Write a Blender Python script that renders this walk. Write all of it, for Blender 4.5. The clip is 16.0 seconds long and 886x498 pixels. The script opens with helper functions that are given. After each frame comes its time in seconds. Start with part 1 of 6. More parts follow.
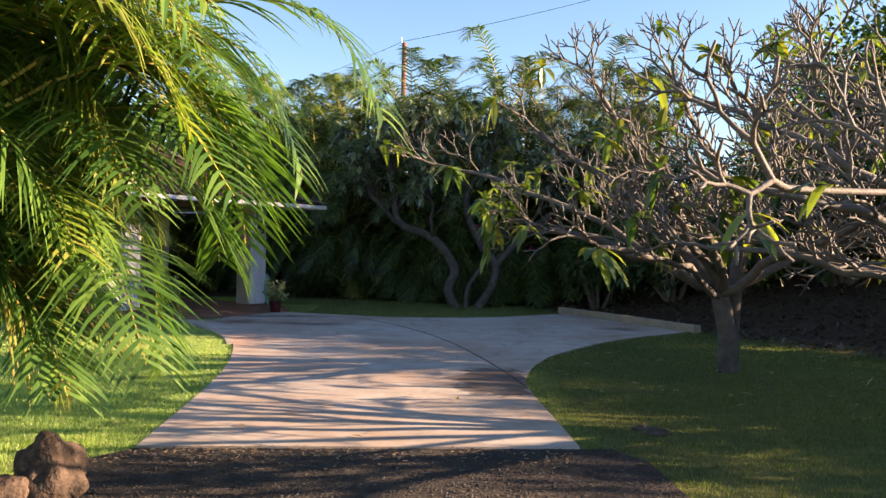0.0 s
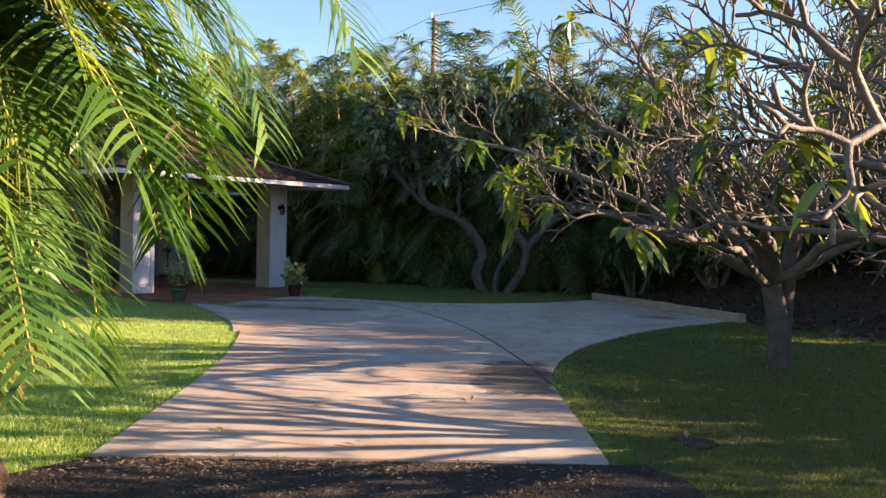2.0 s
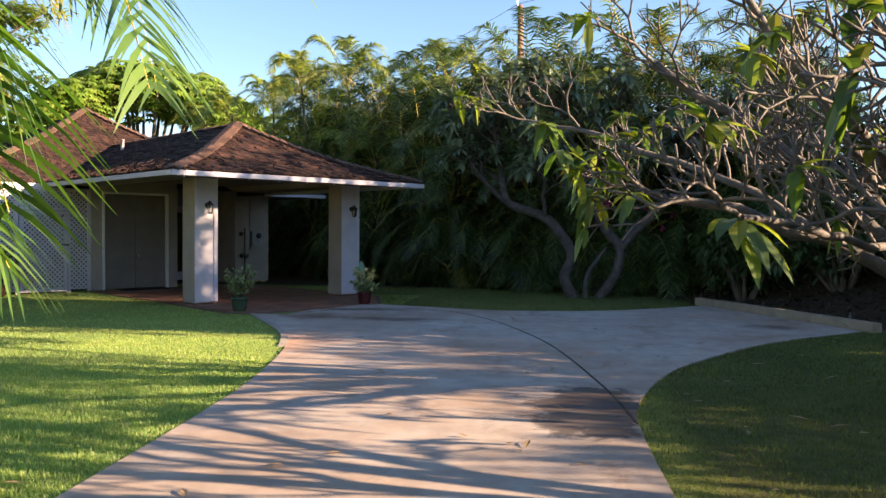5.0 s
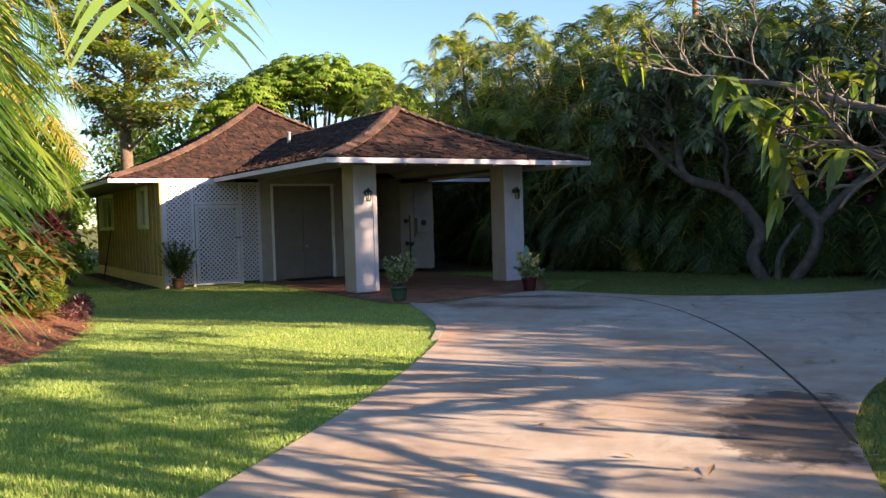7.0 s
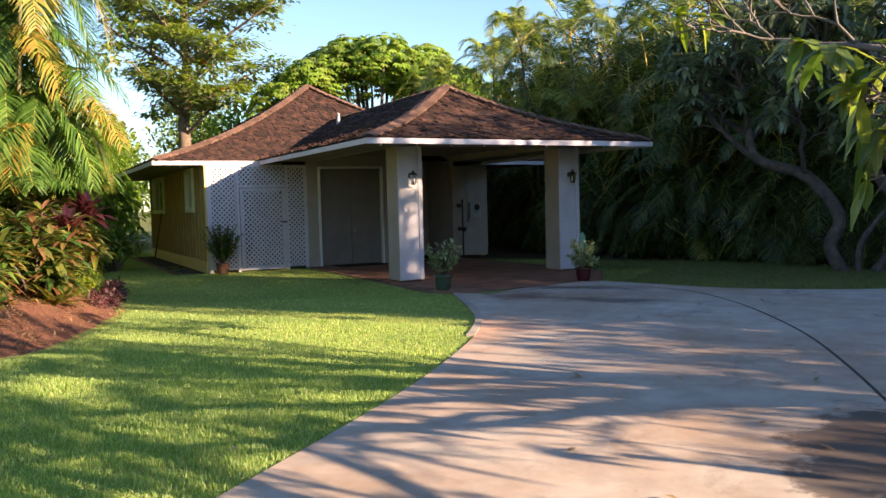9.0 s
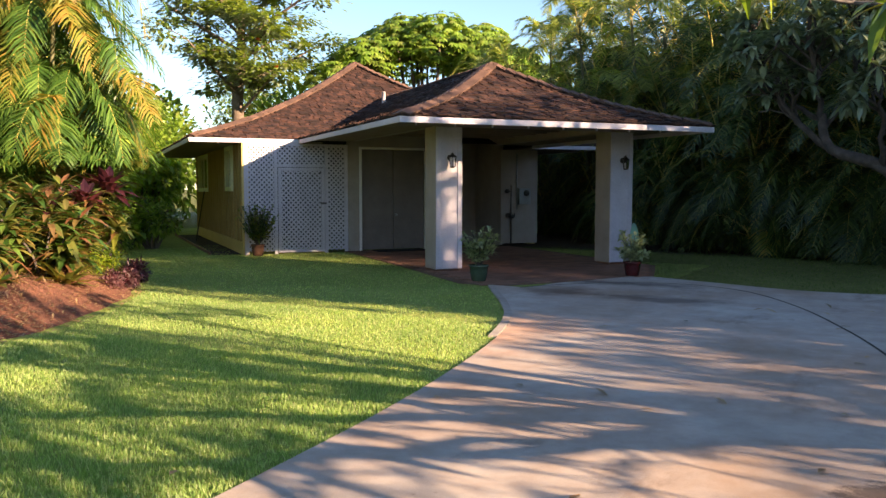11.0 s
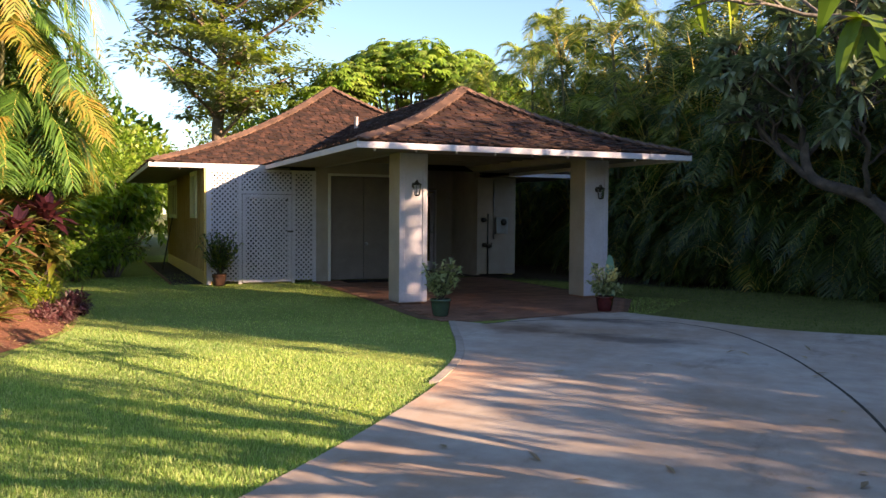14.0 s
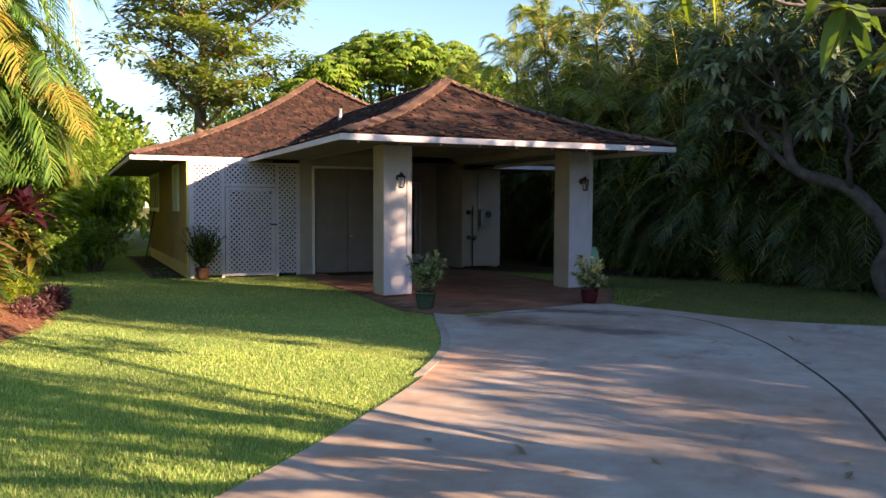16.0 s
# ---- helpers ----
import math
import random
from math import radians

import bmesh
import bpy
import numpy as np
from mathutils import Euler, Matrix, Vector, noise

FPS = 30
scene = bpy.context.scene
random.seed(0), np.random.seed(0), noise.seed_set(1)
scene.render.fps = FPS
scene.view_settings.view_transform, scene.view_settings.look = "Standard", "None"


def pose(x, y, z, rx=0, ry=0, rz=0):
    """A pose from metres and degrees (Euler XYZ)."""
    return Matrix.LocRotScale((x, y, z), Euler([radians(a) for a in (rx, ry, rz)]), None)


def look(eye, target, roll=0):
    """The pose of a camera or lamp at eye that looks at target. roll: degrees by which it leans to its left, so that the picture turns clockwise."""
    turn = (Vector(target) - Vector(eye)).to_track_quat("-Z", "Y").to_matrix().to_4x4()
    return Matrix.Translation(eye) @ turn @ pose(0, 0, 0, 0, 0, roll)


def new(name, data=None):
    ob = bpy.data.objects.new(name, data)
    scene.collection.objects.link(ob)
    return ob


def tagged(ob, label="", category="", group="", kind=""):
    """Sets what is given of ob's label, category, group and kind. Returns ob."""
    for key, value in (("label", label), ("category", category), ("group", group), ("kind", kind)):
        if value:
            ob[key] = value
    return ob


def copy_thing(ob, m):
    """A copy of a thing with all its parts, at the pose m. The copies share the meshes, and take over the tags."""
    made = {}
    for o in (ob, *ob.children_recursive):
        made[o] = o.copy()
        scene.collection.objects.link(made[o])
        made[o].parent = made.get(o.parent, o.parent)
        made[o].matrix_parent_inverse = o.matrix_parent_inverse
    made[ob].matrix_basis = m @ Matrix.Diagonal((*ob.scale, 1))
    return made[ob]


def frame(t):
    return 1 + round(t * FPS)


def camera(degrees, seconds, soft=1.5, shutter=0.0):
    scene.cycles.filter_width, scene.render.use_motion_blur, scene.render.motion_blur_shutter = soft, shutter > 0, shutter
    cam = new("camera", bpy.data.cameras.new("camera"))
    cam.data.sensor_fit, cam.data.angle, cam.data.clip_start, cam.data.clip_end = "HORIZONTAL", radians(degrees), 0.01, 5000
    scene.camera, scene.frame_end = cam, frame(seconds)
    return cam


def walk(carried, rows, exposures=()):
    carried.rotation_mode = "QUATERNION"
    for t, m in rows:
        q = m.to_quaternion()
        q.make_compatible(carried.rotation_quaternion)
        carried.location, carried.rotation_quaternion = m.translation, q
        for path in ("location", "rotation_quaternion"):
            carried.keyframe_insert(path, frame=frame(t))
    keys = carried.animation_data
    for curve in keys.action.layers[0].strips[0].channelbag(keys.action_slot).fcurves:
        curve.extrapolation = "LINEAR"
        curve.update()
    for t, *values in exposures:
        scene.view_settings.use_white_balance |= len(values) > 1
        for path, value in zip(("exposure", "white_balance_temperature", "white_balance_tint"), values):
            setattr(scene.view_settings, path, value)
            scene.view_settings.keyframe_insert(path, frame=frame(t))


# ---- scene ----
cam = camera(56.2, 16.0)
METRES, EYE, TILT, LEAN, TURN = 6.4, 1.5, 0.0, 0.0, 0.0
ROWS = [
    (0.0, 0.0, 0.0, 0.0, 0.0, -0.05, -1.15),
    (0.5, 0.0086, 0.0322, -0.0028, 0.57, -0.48, -0.89),
    (1.0, 0.0125, 0.0735, -0.0032, 0.26, -1.18, -0.52),
    (1.5, 0.0188, 0.1102, -0.0049, 0.97, -1.37, -0.75),
    (2.0, 0.0309, 0.1487, -0.0046, 2.49, -1.24, -1.37),
    (2.5, 0.0342, 0.1907, -0.0062, 2.76, -0.88, -0.95),
    (3.0, 0.0371, 0.2332, -0.0062, 2.52, -0.87, 0.37),
    (5.5, 0.0832, 0.4357, -0.0084, 12.31, -1.54, -0.72),
    (6.0, 0.0783, 0.4716, -0.0101, 15.38, -1.85, -0.39),
    (6.5, 0.0716, 0.5066, -0.0105, 18.38, -1.79, 1.32),
    (7.0, 0.074, 0.5479, -0.012, 21.46, -2.19, 1.67),
    (7.5, 0.0793, 0.5822, -0.0118, 23.81, -2.85, 1.01),
    (8.0, 0.0724, 0.6211, -0.0131, 24.66, -3.08, 1.45),
    (8.5, 0.0686, 0.6503, -0.0124, 24.59, -3.05, 2.22),
    (9.0, 0.0678, 0.6888, -0.0129, 25.96, -3.15, 1.44),
    (11.5, 0.0518, 0.8716, -0.0138, 30.45, -4.12, -0.03),
    (12.0, 0.0465, 0.9005, -0.0127, 29.82, -3.47, -0.08),
    (12.5, 0.0465, 0.92, -0.011, 29.52, -2.99, 0.85),
    (13.0, 0.0551, 0.944, -0.0103, 29.84, -2.53, 0.64),
    (13.5, 0.0662, 0.9641, -0.0082, 30.04, -2.41, -0.29),
    (14.0, 0.0697, 0.973, -0.0075, 29.91, -2.31, -0.46),
    (14.5, 0.0688, 0.9772, -0.0071, 29.89, -2.49, -0.35),
    (15.0, 0.0665, 0.9791, -0.0079, 29.65, -3.11, -0.47),
    (15.5, 0.0666, 0.9787, -0.0079, 29.23, -3.24, -0.5),
    (16.0, 0.0671, 0.9792, -0.0078, 28.86, -2.83, -0.23),
]
walk(cam, [(t, pose(0, 0, EYE, TILT, LEAN, TURN) @ pose(METRES * x, METRES * y, METRES * z, 90 + pitch, roll, yaw)) for t, x, y, z, yaw, pitch, roll in ROWS],
     [(0.0, 2.25, 7550, 18), (9.0, 2.27, 7350, 16), (12.0, 2.3, 7750, 18), (16.0, 2.3, 7800, 19)])
# ---- world, sun, exposure ----
SUN_AZ, SUN_EL = -1.5, 16.5
world = bpy.data.worlds.new("world")
scene.world = world
world.use_nodes = True
wn = world.node_tree
sky = wn.nodes.new("ShaderNodeTexSky")
sky.sky_type, sky.sun_disc = "NISHITA", False
sky.sun_elevation, sky.sun_rotation = radians(SUN_EL), radians(90 - SUN_AZ)
sky.altitude, sky.air_density, sky.dust_density, sky.ozone_density = 50, 1.0, 0.1, 4.0
hue = wn.nodes.new("ShaderNodeHueSaturation")
hue.inputs["Saturation"].default_value = 1.0
wn.links.new(sky.outputs[0], hue.inputs["Color"])
wn.links.new(hue.outputs[0], wn.nodes["Background"].inputs[0])
wn.nodes["Background"].inputs[1].default_value = 0.072
sun = new("sun", bpy.data.lights.new("sun", "SUN"))
sun.data.energy, sun.data.angle, sun.data.color = 5.0, radians(0.5), (1.0, 0.80, 0.58)
sun.matrix_world = look((60 * math.cos(radians(SUN_AZ)), 60 * math.sin(radians(SUN_AZ)), 60 * math.tan(radians(SUN_EL))), (0, 0, 0))


# ---- materials ----
def ramp(nt, fac, stops):
    r = nt.nodes.new("ShaderNodeValToRGB")
    while len(r.color_ramp.elements) < len(stops):
        r.color_ramp.elements.new(0.5)
    for e, (p, c) in zip(r.color_ramp.elements, stops):
        e.position, e.color = p, (*c, 1)
    nt.links.new(fac, r.inputs[0])
    return r.outputs[0]


def noise_tex(nt, scale, detail=4, vec=None, rough=0.6, stretch=None):
    n = nt.nodes.new("ShaderNodeTexNoise")
    n.inputs["Scale"].default_value, n.inputs["Detail"].default_value = scale, detail
    n.inputs["Roughness"].default_value = rough
    if vec is None:
        vec = nt.nodes.new("ShaderNodeTexCoord").outputs["Object"]
    if stretch:
        m = nt.nodes.new("ShaderNodeMapping")
        m.inputs["Scale"].default_value = stretch
        nt.links.new(vec, m.inputs[0])
        vec = m.outputs[0]
    nt.links.new(vec, n.inputs["Vector"])
    return n.outputs[0]


def mixc(nt, fac, a, b, mode="MIX"):
    m = nt.nodes.new("ShaderNodeMix")
    m.data_type, m.blend_type = "RGBA", mode
    for s, v in ((0, fac), (6, a), (7, b)):
        if isinstance(v, (int, float)):
            m.inputs[s].default_value = v
        elif isinstance(v, tuple):
            m.inputs[s].default_value = (*v, 1)
        else:
            nt.links.new(v, m.inputs[s])
    return m.outputs[2]


def base_mat(name, rough=0.7, spec=0.3, metal=0.0):
    m = bpy.data.materials.new(name)
    m.use_nodes = True
    b = m.node_tree.nodes["Principled BSDF"]
    b.inputs["Roughness"].default_value, b.inputs["Metallic"].default_value = rough, metal
    b.inputs["Specular IOR Level"].default_value = spec
    return m, m.node_tree, b


def bump(nt, b, height, strength=0.5, dist=0.01):
    n = nt.nodes.new("ShaderNodeBump")
    n.inputs["Strength"].default_value, n.inputs["Distance"].default_value = strength, dist
    nt.links.new(height, n.inputs["Height"])
    nt.links.new(n.outputs[0], b.inputs["Normal"])


def simple(name, c1, c2, scale=6, rough=0.7, spec=0.3, metal=0.0, fine=60, bumps=0.3, dist=0.004, stretch=None, rand=0.0):
    """Two tones of large stains, fine grain and relief."""
    m, nt, b = base_mat(name, rough, spec, metal)
    big = noise_tex(nt, scale, 5, stretch=stretch)
    col = ramp(nt, big, [(0.3, c1), (0.7, c2)])
    small = noise_tex(nt, fine, 3, stretch=stretch)
    grain = ramp(nt, small, [(0.25, (0.78, 0.78, 0.78)), (0.75, (1.12, 1.12, 1.12))])
    col = mixc(nt, 1.0, col, grain, "MULTIPLY")
    if rand:
        oi = nt.nodes.new("ShaderNodeObjectInfo")
        geo = nt.nodes.new("ShaderNodeNewGeometry")
        add = nt.nodes.new("ShaderNodeMath")
        add.operation = "ADD"
        nt.links.new(oi.outputs["Random"], add.inputs[0])
        nt.links.new(geo.outputs["Random Per Island"], add.inputs[1])
        fr = nt.nodes.new("ShaderNodeMath")
        fr.operation = "FRACT"
        nt.links.new(add.outputs[0], fr.inputs[0])
        v = ramp(nt, fr.outputs[0], [(0.0, (1 - rand,) * 3), (1.0, (1 + rand,) * 3)])
        col = mixc(nt, 1.0, col, v, "MULTIPLY")
    nt.links.new(col, b.inputs["Base Color"])
    if bumps:
        bump(nt, b, small, bumps, dist)
    return m


def leaf_mat(name, colors, trans=0.45, rough=0.42, spec=0.5, big=1.2):
    """Leaves: each island takes its own tone; light passes through."""
    m, nt, b = base_mat(name, rough, spec)
    geo = nt.nodes.new("ShaderNodeNewGeometry")
    n = len(colors)
    col = ramp(nt, geo.outputs["Random Per Island"], [(i / max(1, n - 1), c) for i, c in enumerate(colors)])
    patch = noise_tex(nt, big, 3)
    col = mixc(nt, 1.0, col, ramp(nt, patch, [(0.3, (0.72, 0.78, 0.8)), (0.7, (1.2, 1.12, 1.0))]), "MULTIPLY")
    nt.links.new(col, b.inputs["Base Color"])
    tr = nt.nodes.new("ShaderNodeBsdfTranslucent")
    bright = mixc(nt, 1.0, col, (1.6, 1.7, 0.8), "MULTIPLY")
    nt.links.new(bright, tr.inputs[0])
    mx = nt.nodes.new("ShaderNodeMixShader")
    mx.inputs[0].default_value = trans
    nt.links.new(b.outputs[0], mx.inputs[1])
    nt.links.new(tr.outputs[0], mx.inputs[2])
    nt.links.new(mx.outputs[0], nt.nodes["Material Output"].inputs[0])
    return m


def glass_mat():
    m, nt, b = base_mat("window_glass", 0.03, 0.5)
    b.inputs["Base Color"].default_value = (0.9, 0.95, 0.95, 1)
    b.inputs["Transmission Weight"].default_value = 1.0
    b.inputs["IOR"].default_value = 1.45
    return m


def ground_mat():
    """Lawn, with bare and mulched soil by the bank; the soil tone also paints shade on the right lawn."""
    m, nt, b = base_mat("lawn_ground", 0.9, 0.1)
    big = noise_tex(nt, 0.5, 4)
    mid = noise_tex(nt, 6, 5)
    fine = noise_tex(nt, 90, 4)
    g = ramp(nt, big, [(0.3, (0.19, 0.25, 0.06)), (0.7, (0.30, 0.36, 0.10))])
    g = mixc(nt, 0.6, g, ramp(nt, mid, [(0.3, (0.6, 0.65, 0.6)), (0.7, (1.3, 1.2, 1.2))]), "MULTIPLY")
    g = mixc(nt, 0.8, g, ramp(nt, fine, [(0.3, (0.5, 0.5, 0.5)), (0.7, (1.4, 1.4, 1.3))]), "MULTIPLY")
    soil = ramp(nt, mid, [(0.3, (0.035, 0.022, 0.014)), (0.75, (0.085, 0.055, 0.035))])
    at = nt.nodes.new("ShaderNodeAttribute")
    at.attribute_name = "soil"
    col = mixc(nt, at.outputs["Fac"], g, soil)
    nt.links.new(col, b.inputs["Base Color"])
    bump(nt, b, fine, 0.8, 0.02)
    return m


def patch_mask(nt, centre, radii, soft):
    """A patch's outline, for stains and one painted shadow: an ellipse on the plan with an uneven edge."""
    co = nt.nodes.new("ShaderNodeTexCoord").outputs["Object"]
    m = nt.nodes.new("ShaderNodeMapping")
    m.vector_type = "TEXTURE"
    m.inputs["Location"].default_value = (*centre, 0)
    m.inputs["Scale"].default_value = (*radii, 1)
    nt.links.new(co, m.inputs[0])
    ln = nt.nodes.new("ShaderNodeVectorMath")
    ln.operation = "LENGTH"
    nt.links.new(m.outputs[0], ln.inputs[0])
    add = nt.nodes.new("ShaderNodeMath")
    add.operation = "ADD"
    nt.links.new(ln.outputs["Value"], add.inputs[0])
    nt.links.new(noise_tex(nt, 2.2, 6, rough=0.7), add.inputs[1])
    return ramp(nt, add.outputs[0], [(min(0.99, 1.25 - soft) / 1.0 if 1.25 - soft < 1 else 0.95, (1, 1, 1)), (1.0, (0, 0, 0))])


def concrete_mat():
    m, nt, b = base_mat("drive_concrete", 0.8, 0.25)
    big = noise_tex(nt, 0.45, 6, rough=0.7)
    mid = noise_tex(nt, 3.0, 6, rough=0.7)
    fine = noise_tex(nt, 140, 3)
    c = ramp(nt, big, [(0.32, (0.35, 0.245, 0.18)), (0.5, (0.41, 0.335, 0.285)), (0.68, (0.46, 0.42, 0.38))])
    c = mixc(nt, 0.55, c, ramp(nt, mid, [(0.3, (0.62, 0.58, 0.56)), (0.62, (1.1, 1.1, 1.1))]), "MULTIPLY")
    c = mixc(nt, 0.5, c, ramp(nt, fine, [(0.3, (0.8, 0.8, 0.8)), (0.7, (1.15, 1.15, 1.15))]), "MULTIPLY")
    stain = noise_tex(nt, 1.1, 7, rough=0.75, stretch=(1, 0.45, 1))
    c = mixc(nt, 0.75, c, ramp(nt, stain, [(0.28, (0.42, 0.34, 0.30)), (0.42, (0.95, 0.93, 0.92)), (1.0, (1.0, 1.0, 1.0))]), "MULTIPLY")
    # dark oval by the joint: wet stain with the trunk's shadow painted in
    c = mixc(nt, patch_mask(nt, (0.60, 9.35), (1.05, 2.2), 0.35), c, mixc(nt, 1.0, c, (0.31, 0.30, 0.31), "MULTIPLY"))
    c = mixc(nt, patch_mask(nt, (-3.1, 12.6), (1.5, 2.6), 0.7), c, mixc(nt, 0.8, c, (1.12, 0.78, 0.60), "MULTIPLY"))
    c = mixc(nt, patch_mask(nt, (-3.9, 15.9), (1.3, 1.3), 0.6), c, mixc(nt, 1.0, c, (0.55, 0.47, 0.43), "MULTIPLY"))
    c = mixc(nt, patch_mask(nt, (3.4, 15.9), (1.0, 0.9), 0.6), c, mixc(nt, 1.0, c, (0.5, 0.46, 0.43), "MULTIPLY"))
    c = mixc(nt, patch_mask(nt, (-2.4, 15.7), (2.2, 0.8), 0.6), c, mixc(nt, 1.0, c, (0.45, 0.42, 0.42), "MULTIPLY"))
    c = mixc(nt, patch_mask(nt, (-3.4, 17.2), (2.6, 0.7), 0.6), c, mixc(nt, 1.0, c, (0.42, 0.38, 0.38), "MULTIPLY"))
    spots = noise_tex(nt, 14, 3)
    c = mixc(nt, 0.6, c, ramp(nt, spots, [(0.2, (0.45, 0.42, 0.4)), (0.31, (1.0, 1.0, 1.0))]), "MULTIPLY")
    nt.links.new(c, b.inputs["Base Color"])
    bump(nt, b, fine, 0.25, 0.003)
    return m


M_GROUND = ground_mat()
M_CONC = concrete_mat()
M_CURB = simple("curb_concrete", (0.27, 0.215, 0.175), (0.40, 0.35, 0.31), 3, 0.85)
M_TIMBER = simple("tan_curb", (0.26, 0.19, 0.13), (0.38, 0.29, 0.20), 3, 0.85, fine=50)
M_JOINT = simple("dark_joint", (0.03, 0.025, 0.02), (0.06, 0.05, 0.04), 8, 0.95)
M_GRAVEL = simple("gravel_bed", (0.025, 0.02, 0.018), (0.072, 0.053, 0.042), 5, 0.95, fine=110, bumps=1, dist=0.02)
M_STONE = simple("gravel_stone", (0.035, 0.03, 0.027), (0.10, 0.085, 0.072), 9, 0.9, rand=0.5)
M_ROCK = simple("lava_rock", (0.025, 0.018, 0.015), (0.13, 0.085, 0.062), 7, 0.9, fine=30, bumps=1, dist=0.03)
M_SOIL = simple("red_soil", (0.12, 0.045, 0.028), (0.21, 0.085, 0.052), 2.5, 0.95, fine=50, bumps=1, dist=0.03)
M_BRICK = simple("red_paver", (0.19, 0.09, 0.06), (0.28, 0.14, 0.095), 4, 0.75, fine=70, rand=0.25)
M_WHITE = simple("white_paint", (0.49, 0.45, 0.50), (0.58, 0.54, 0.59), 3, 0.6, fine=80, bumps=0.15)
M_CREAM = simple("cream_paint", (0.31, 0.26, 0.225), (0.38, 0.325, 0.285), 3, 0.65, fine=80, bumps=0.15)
M_TAN = simple("tan_board_paint", (0.58, 0.42, 0.15), (0.68, 0.50, 0.20), 2, 0.7, fine=70, bumps=0.2)
M_TRIM = simple("pale_green_trim", (0.68, 0.68, 0.46), (0.76, 0.76, 0.54), 4, 0.6, bumps=0.1)
# tan paint darkened: the battens' shadow stripes are put into their colour
M_BATTEN = simple("shadow_toned_batten", (0.30, 0.20, 0.07), (0.38, 0.26, 0.10), 2, 0.75, fine=70, bumps=0.2)
M_GLOSS = simple("gloss_trim_paint", (0.70, 0.68, 0.66), (0.78, 0.76, 0.74), 4, 0.4, bumps=0.1)
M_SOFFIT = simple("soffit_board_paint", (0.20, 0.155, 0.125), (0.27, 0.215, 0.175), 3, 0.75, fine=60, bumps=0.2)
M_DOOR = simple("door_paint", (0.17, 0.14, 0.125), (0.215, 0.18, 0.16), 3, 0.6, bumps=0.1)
M_SHING = simple("wood_shingle", (0.017, 0.0075, 0.006), (0.056, 0.024, 0.017), 5, 0.85, fine=40, bumps=0.6, dist=0.01, stretch=(1, 0.4, 1), rand=0.6)
M_RIDGE = simple("ridge_shingle", (0.075, 0.04, 0.03), (0.15, 0.085, 0.06), 5, 0.8, fine=40, bumps=0.5, rand=0.25)
M_METAL = simple("grey_metal", (0.3, 0.3, 0.3), (0.42, 0.42, 0.42), 5, 0.45, 0.5, 0.7, bumps=0.1)
M_DARKMETAL = simple("bronze_metal", (0.05, 0.045, 0.04), (0.1, 0.09, 0.08), 5, 0.4, 0.5, 0.8, bumps=0.1)
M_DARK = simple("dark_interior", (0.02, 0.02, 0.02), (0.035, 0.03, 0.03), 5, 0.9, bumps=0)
M_GLASS = glass_mat()
M_BARK = simple("plumeria_bark", (0.075, 0.064, 0.058), (0.185, 0.158, 0.14), 7, 0.7, fine=45, bumps=0.7, dist=0.01)
M_BARKD = simple("dark_plumeria_bark", (0.045, 0.037, 0.034), (0.13, 0.105, 0.095), 7, 0.75, fine=45, bumps=0.8, dist=0.012)
M_BARK2 = simple("dark_bark", (0.09, 0.065, 0.05), (0.17, 0.125, 0.095), 7, 0.85, fine=35, bumps=0.8, dist=0.02)
M_POLE = simple("wood_pole", (0.16, 0.08, 0.05), (0.25, 0.13, 0.085), 3, 0.85, stretch=(6, 6, 1))
M_STALK = simple("palm_stalk", (0.42, 0.33, 0.07), (0.55, 0.42, 0.12), 6, 0.5, bumps=0.1)
M_STEM = simple("palm_stem", (0.06, 0.065, 0.03), (0.12, 0.11, 0.055), 5, 0.6, bumps=0.2)
L_PALM = leaf_mat("palm_leaf", [(0.03, 0.075, 0.013), (0.05, 0.12, 0.025), (0.08, 0.165, 0.035), (0.14, 0.235, 0.05)], 0.38)
L_PALMY = leaf_mat("yellow_palm_leaf", [(0.11, 0.15, 0.03), (0.20, 0.22, 0.045), (0.29, 0.24, 0.055), (0.33, 0.19, 0.05)], 0.42)
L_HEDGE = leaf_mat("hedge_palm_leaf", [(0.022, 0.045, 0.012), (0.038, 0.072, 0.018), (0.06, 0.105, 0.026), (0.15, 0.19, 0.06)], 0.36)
L_PLUM = leaf_mat("plumeria_leaf", [(0.045, 0.09, 0.025), (0.07, 0.12, 0.03), (0.12, 0.16, 0.03), (0.22, 0.21, 0.03)], 0.4)
L_GREY = leaf_mat("grey_green_leaf", [(0.09, 0.13, 0.095), (0.15, 0.20, 0.135), (0.23, 0.27, 0.18)], 0.25, 0.36)
L_BRIGHT = leaf_mat("bright_leaf", [(0.10, 0.19, 0.03), (0.18, 0.29, 0.045), (0.28, 0.38, 0.08)], 0.45)
L_TREE = leaf_mat("tree_leaf", [(0.035, 0.06, 0.02), (0.055, 0.09, 0.025), (0.085, 0.12, 0.035)], 0.35)
L_TI = leaf_mat("maroon_leaf", [(0.04, 0.01, 0.015), (0.07, 0.015, 0.024), (0.11, 0.026, 0.034)], 0.35)
L_CROTON = leaf_mat("croton_leaf", [(0.07, 0.11, 0.025), (0.13, 0.13, 0.035), (0.22, 0.08, 0.05), (0.20, 0.20, 0.05), (0.08, 0.12, 0.03)], 0.35)
L_PINK = leaf_mat("pink_leaf", [(0.16, 0.06, 0.08), (0.24, 0.12, 0.14), (0.14, 0.08, 0.08)], 0.35)
L_VAR = leaf_mat("variegated_leaf", [(0.22, 0.28, 0.14), (0.46, 0.48, 0.32), (0.15, 0.21, 0.09)], 0.3)
L_LIME = leaf_mat("lime_leaf", [(0.22, 0.30, 0.03), (0.33, 0.40, 0.05), (0.42, 0.44, 0.08)], 0.4)
